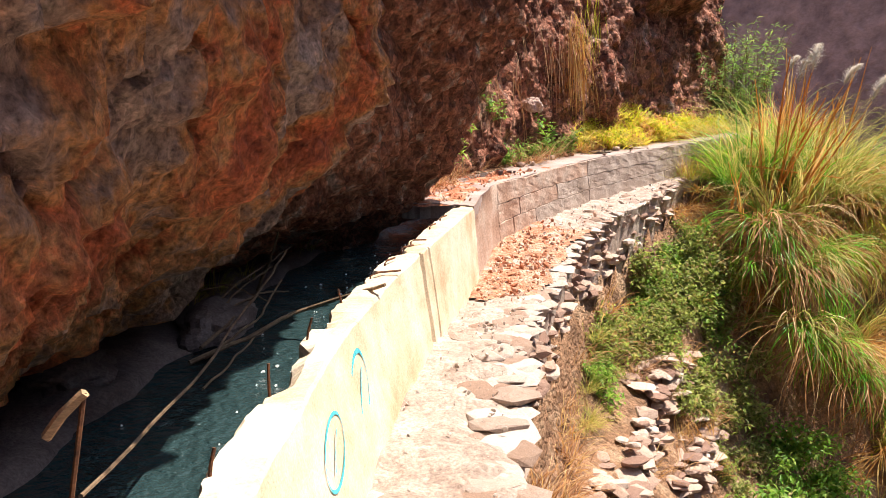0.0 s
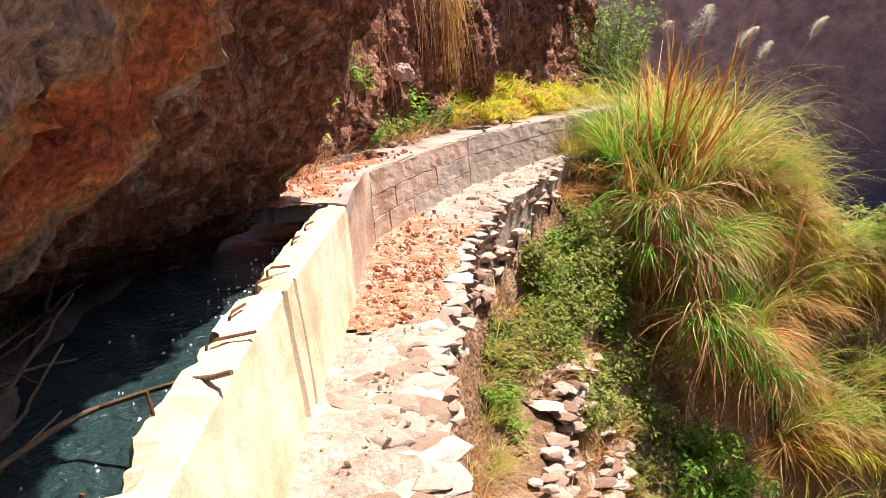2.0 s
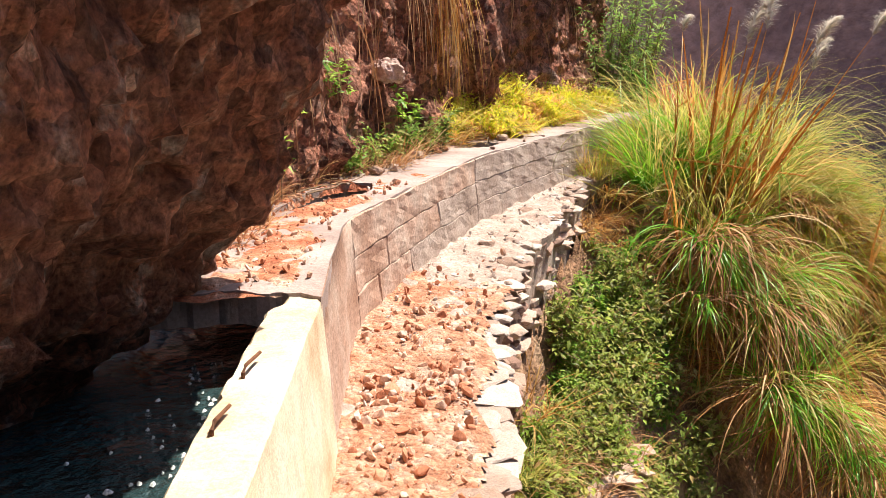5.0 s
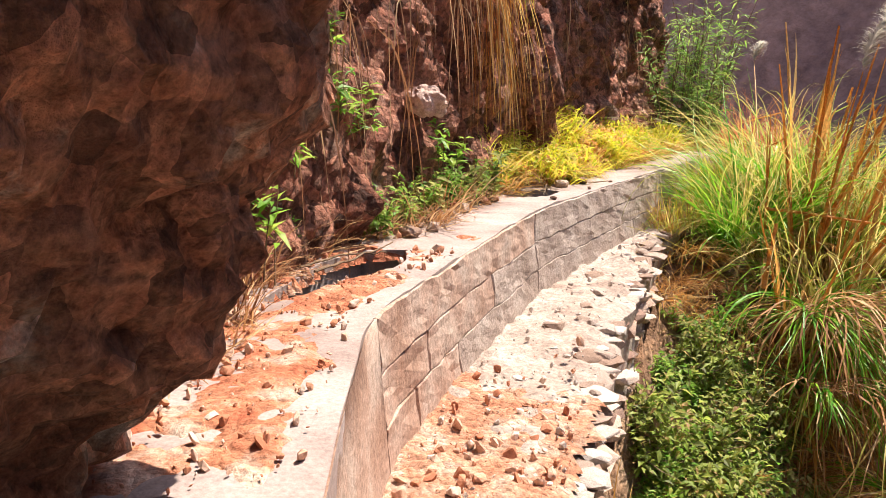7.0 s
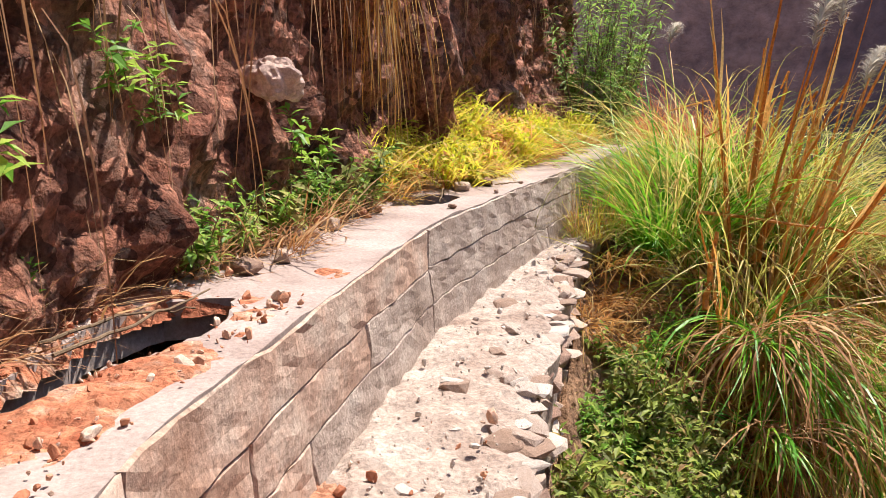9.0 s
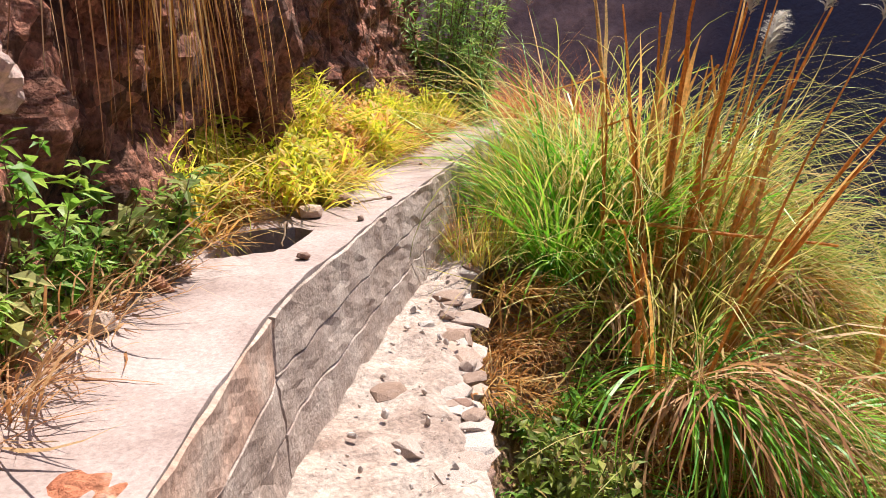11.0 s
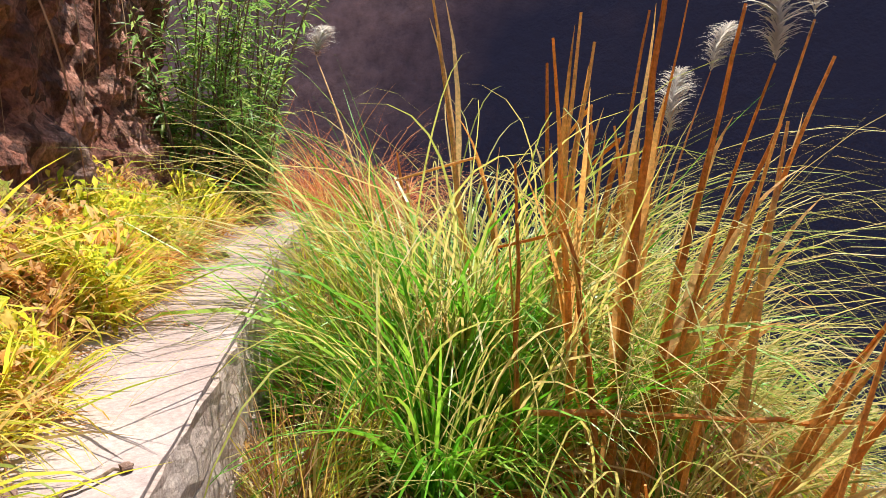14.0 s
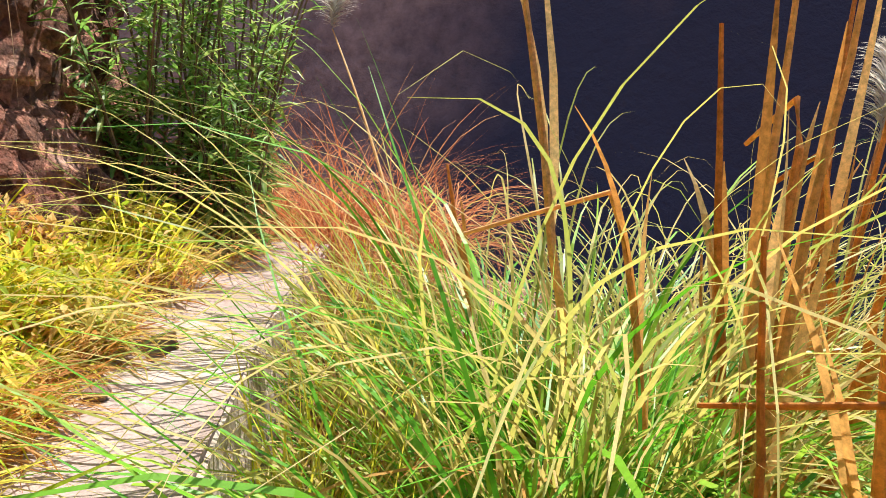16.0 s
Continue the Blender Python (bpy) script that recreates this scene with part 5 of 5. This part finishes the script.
def boulder(place, size, material, label, seed):
    bm = bmesh.new()
    bmesh.ops.create_icosphere(bm, subdivisions=4, radius=0.5)
    for v in bm.verts:
        v.co *= 1 + 0.3 * noise.fractal(v.co * 2.6 + Vector((seed, 0, 0)), 0.9, 2.1, 5)
        v.co.x, v.co.y, v.co.z = v.co.x * size[0], v.co.y * size[1], v.co.z * size[2]
    ob = put("boulder", bm, material, label=label, category="rock", group="boulders by the water")
    ob.location = place


boulder((-1.32, 4.55, 0.14), (0.42, 0.75, 0.26), M_MUD, "flat grey boulder on the silt bank", 1.0)
boulder((-1.5, 5.5, 0.16), (0.3, 0.5, 0.22), M_MUD, "small grey boulder on the silt bank", 4.0)
boulder((-1.7, 3.6, 0.22), (0.4, 0.5, 0.2), M_MUD, "small grey boulder on the silt bank", 7.0)

# cane thicket at the bend and reddish dead brush beyond
for x, y, h in ((4.8, 14.85, 1.7), (5.05, 15.0, 2.1), (5.4, 15.15, 2.2), (5.7, 15.3, 1.8), (5.2, 14.75, 1.2)):
    c = leafy_plant(15, h, 0.19, "tall green leafy cane thicket at the bend", "cane_thicket", "cane thicket at the bend", M_CANELEAF, per=46, canes=True, slim=0.13, bend=(0.05, 0.3))
    c.location = (x, y, 0.35)
for k, (x, y) in enumerate(((5.9, 15.0), (6.3, 14.9), (6.1, 15.6), (5.6, 14.9), (6.6, 15.1), (5.75, 14.75), (6.3, 15.4), (5.9, 15.9))):
    b = put("dead_brush", blades(260, 0.3, (0.5, 1.5), (0.004, 0.010), (0.6, 1.5), (-1.5, 0.5), 1.2, 8, lock=3), M_REDBRUSH, label="reddish dead brush at the bend of the path", category="brush", group="dead brush")
    b.location = (x, y, max(ground_at(x, y), -0.1))


# scrub on the slope
def bush(stems, radius, height, n, leaf, material, label, name="bush", group=""):
    root = thing(name, (0, 0, 0), label, "bush", group)
    st, lv = Soup(), Soup()
    for _ in range(stems):
        az, e = rng.uniform(0, 6.28), rng.uniform(0.15, 1.4)
        t = np.linspace(0, 1, 6)
        L_ = height * rng.uniform(0.5, 1.15)
        c = np.stack([np.cos(az) * np.cos(e) * L_ * t * radius / height, np.sin(az) * np.cos(e) * L_ * t * radius / height, np.sin(e) * L_ * t - 0.12 * t * t], -1)
        c[1:] += rng.normal(0, 0.03, (5, 3))
        tube(st, c, np.linspace(0.006, 0.0015, 6), 4)
        f = rng.random(n) ** 0.6
        p = np.stack([np.interp(f, t, c[:, i]) for i in range(3)], -1) + rng.normal(0, 0.045, (n, 3))
        size = leaf * rng.uniform(0.5, 1.3, n)
        leaves(lv, p, rng.uniform(0, 6.28, n), rng.uniform(-0.8, 0.9, n), size, size * rng.uniform(0.3, 0.5, n))
    put("twig_frame", st, M_TWIG, root)
    put("foliage", lv, material, root)
    return root


def slope_spots(n, y0, y1, d0, d1):
    out = []
    for _ in range(n):
        x, y = rim_point(rng.uniform(y0, y1), rng.uniform(d0, d1))
        out.append((x, y, ground_at(x, y) - 0.03))
    return out


for v in range(3):
    scatter(bush(20, 0.34, 0.44, 22, 0.072, M_BANKLEAF, "dark small-leaved scrub clinging to the bank", group="scrub on the bank"),
            [(x, y, z + rng.uniform(0.0, 0.2)) for x, y, z in slope_spots(8, 9.3, 10.3, 0.08, 0.9) + slope_spots(9, 10.3, 11.3, 0.35, 0.95)] + slope_spots(2, 8.0, 9.4, 0.1, 0.35) + slope_spots(6, 9.6, 11.0, 0.9, 1.6), 0.6, 1.1)
    scatter(bush(22, 0.38, 0.44, 22, 0.085, M_SCRUB, "dull green scrub bush on the slope", group="scrub on the slope"), slope_spots(4, 9.9, 11.6, 0.3, 1.4) + slope_spots(16, 5, 11, 1.5, 4.0), 0.7, 1.2)
    scatter(bush(20, 0.36, 0.38, 24, 0.07, M_LEAF, "fresh green leafy bush on the slope", group="leafy bushes on the slope"), slope_spots(2, 7.6, 9.4, 0.1, 0.3) + slope_spots(4, 9.7, 10.4, 0.1, 0.8) + slope_spots(6, 10.4, 11.3, 0.35, 0.9) + slope_spots(8, 4, 11, 1.6, 4.5), 0.6, 1.1)
scatter(bush(30, 0.6, 0.6, 40, 0.09, M_LEAF, "bright green leafy shrub low on the slope", group="leafy bushes on the slope"), [(4.1, 9.2, ground_at(4.1, 9.2)), (4.5, 9.0, ground_at(4.5, 9.0)), (3.7, 8.6, ground_at(3.7, 8.6)), (4.6, 8.2, ground_at(4.6, 8.2)), *[(x, y, ground_at(x, y)) for x, y in ((4.7, 9.7), (4.3, 9.8), (5.0, 9.2), (5.3, 8.6), (4.0, 8.0), (3.4, 8.0))]], 0.9, 1.2)
scatter(bush(55, 1.4, 1.3, 130, 0.085, M_BANKLEAF, "grey-green shrub on the valley side", group="shrubs on the valley side"), [(x, y, ground_at(x, y)) for x, y in ((7.6, 11.2), (8.2, 12.6), (8.8, 10.4), (7.9, 9.4), (9.6, 11.8), (9.5, 13.5), (8.8, 8.2), (10.5, 10), (7.4, 8.0), (11, 12.5), (10.5, 15))], 0.8, 1.4)
for v in range(3):
    scatter(grass_tuft([M_RUSSET, M_BROWN, M_DRY][v], 70, 0.2, (0.15, 0.5), (0.005, 0.011), (0.4, 1.5), (-1.4, 0.6), "dry stems standing on the bank", "dry_stem_tuft", "dry stems on the bank"),
            slope_spots(14, 2.0, 9.6, 0.04, 0.3) + slope_spots(5, 8.8, 11.3, 0.3, 1.2) + slope_spots(16, 4, 11.5, 0.75, 3.5), 0.7, 1.2)
scatter(grass_tuft(M_SAGE, 150, 0.16, (0.2, 0.5), (0.004, 0.008), (0.4, 1.5), (-1.0, 0.4), "pale green grass on the bank below the path", "bank_grass_tuft", "grass on the bank"), slope_spots(7, 7.0, 9.9, 0.06, 0.35), 0.6, 1.0)

# low green growth along the rim near the path's end
for v in range(2):
    scatter(bush(14, 0.26, 0.26, 20, 0.06, [M_LEAF, M_BANKLEAF][v], "low green leafy growth on the bank's edge", group="low growth on the bank's edge"), slope_spots(16, 9.7, 11.15, 0.12, 0.5), 0.7, 1.15)

# sprigs on the silt bank and rock
scatter(grass_tuft(M_SAGE, 60, 0.08, (0.12, 0.3), (0.004, 0.007), (0.5, 1.5), (-0.8, 0.5), "green sprig on the silt bank", "grass_sprig", "sprigs by the water"), [(-1.45, 5.1, 0.2), (-1.5, 4.8, 0.22), (-1.35, 5.5, 0.2), (-1.1, 6.5, 0.2)], 0.8, 1.2)

# stones lying on the slab
for x, y, sz in ((2.64, 11.87, 0.10), (2.39, 11.67, 0.11), (2.88, 11.87, 0.035), (2.56, 11.52, 0.045), (2.11, 11.04, 0.05), (2.3, 11.8, 0.12), (2.2, 11.72, 0.13), (1.35, 10.6, 0.12), (1.25, 10.45, 0.09), (4.0, 13.45, 0.07), (3.55, 12.75, 0.03), (0.9, 9.85, 0.12), (1.05, 10.0, 0.1)):
    me = LUMP[rng.integers(10)]
    if not me.materials:
        me.materials.append(M_WALLSTONE)
    ob = new("loose_stone", me)
    ob.matrix_basis = Matrix.LocRotScale(Vector((x, y, top_z(y) + sz * 0.22)), Euler((0, 0, rng.uniform(0, 6.28))), Vector((sz, sz * 0.8, sz * 0.75)))
    tagged(ob, "small brown stone lying on the concrete slab", "stone", "stones on the slab")
for pts in ([(2.68, 11.84, 0.51), (2.8, 11.86, 0.515), (2.9, 11.88, 0.51)], [(2.2, 11.45, 0.5), (2.16, 11.35, 0.56), (2.1, 11.22, 0.5)], [(0.35, 8.95, 0.5), (0.55, 9.2, 0.5), (0.75, 9.45, 0.52)], [(0.3, 9.1, 0.49), (0.5, 9.3, 0.5), (0.7, 9.3, 0.5)]):
    base = np.array(pts[0])
    ob = put("twig", branch(np.array(pts) - base, 0.006, 0.003, 0.006), M_TWIG, label="thin dry twig lying across the slab", category="twig", group="twigs on the slab")
    ob.location = base

# ---------------------------------------------------------------- single stones of path, bank wall and terraces
for k in range(110):
    y = rng.uniform(1.6, 12.1)
    w = line(LEDGE_OUT, y) - line(WALL_TOP, y)
    x = line(WALL_TOP, y) + 0.15 + (w - 0.15) * rng.random() ** 0.55
    if 6.7 < y < 8.8 and rng.random() < 0.6:
        continue
    sx = rng.uniform(0.12, 0.34) if y < 8 else rng.uniform(0.07, 0.18)
    lay_stone(FLAT[k % 10], ledge, (x, y, ledge_z(y) - 0.030), (sx, sx * rng.uniform(0.6, 0.9), rng.uniform(0.09, 0.17)), tilt=0.06)
for k in range(120):
    y = 1.6 + 10.2 * (k + rng.random()) / 120
    sx = rng.uniform(0.18, 0.40) if y < 8 else rng.uniform(0.12, 0.26)
    lay_stone(FLAT[k % 10], ledge, (line(LEDGE_OUT, y) - 0.05 + rng.normal(0, 0.03), y, ledge_z(y) - 0.05), (sx, sx * rng.uniform(0.55, 0.85), rng.uniform(0.07, 0.13)), tilt=0.07)

bank = tagged(put("retaining_wall", Soup().add([(0, 0, 0), (0.1, 0, 0), (0.1, 0.1, 0), (0, 0.1, 0)], [(0, 1, 2, 3)]), M_WALLSTONE), "rough dry-stone wall holding up the ledge path", "stone wall", kind="structure")
bank.location = (0.1, 2.0, -0.6)
for k in range(270):
    y = rng.uniform(2.0, 11.6)
    depth = rng.uniform(0.1, 0.75) * np.interp(y, [9.5, 11.5], [1, 0.5])
    x, yy = rim_point(y, -0.08 + 0.06 * depth + rng.normal(0, 0.02))
    sx = rng.uniform(0.12, 0.3)
    lay_stone(WALLING[k % 10], bank, Vector((x, yy, ledge_z(y) - depth)) - bank.location, (sx, sx * 0.8, rng.uniform(0.14, 0.3)), tilt=0.12)
for d, lo, hi, y0, y1, lab in ((0.74, 1.62, 2.2, 4.5, 10.2, "tumbled dry-stone terrace wall on the slope"), (1.16, 2.4, 2.9, 4.5, 10.0, "tumbled lower dry-stone terrace wall on the slope")):
    x0, y00 = rim_point(6.0, d - 0.2)
    tw = tagged(put("terrace_wall", Soup().add([(0, 0, 0), (0.1, 0, 0), (0.1, 0.1, 0), (0, 0.1, 0)], [(0, 1, 2, 3)]), M_WALLSTONE), lab, "stone wall", kind="structure")
    tw.location = (x0, y00, -3)
    for k in range(280):
        y = rng.uniform(y0, y1)
        course = k % 6
        step_in = rng.uniform(0.0, 0.34) if course == 0 else 0.0
        x, yy = rim_point(y, d - step_in + 0.02 * course + rng.normal(0, 0.03))
        sx = rng.uniform(0.14, 0.34)
        lay_stone(WALLING[k % 10], tw, Vector((x, yy, ledge_z(y) - lo + 0.05 - 0.1 * step_in - (hi - lo) * course / 5.5)) - tw.location, (sx, sx * rng.uniform(0.6, 0.9), rng.uniform(0.10, 0.2)), tilt=0.14)
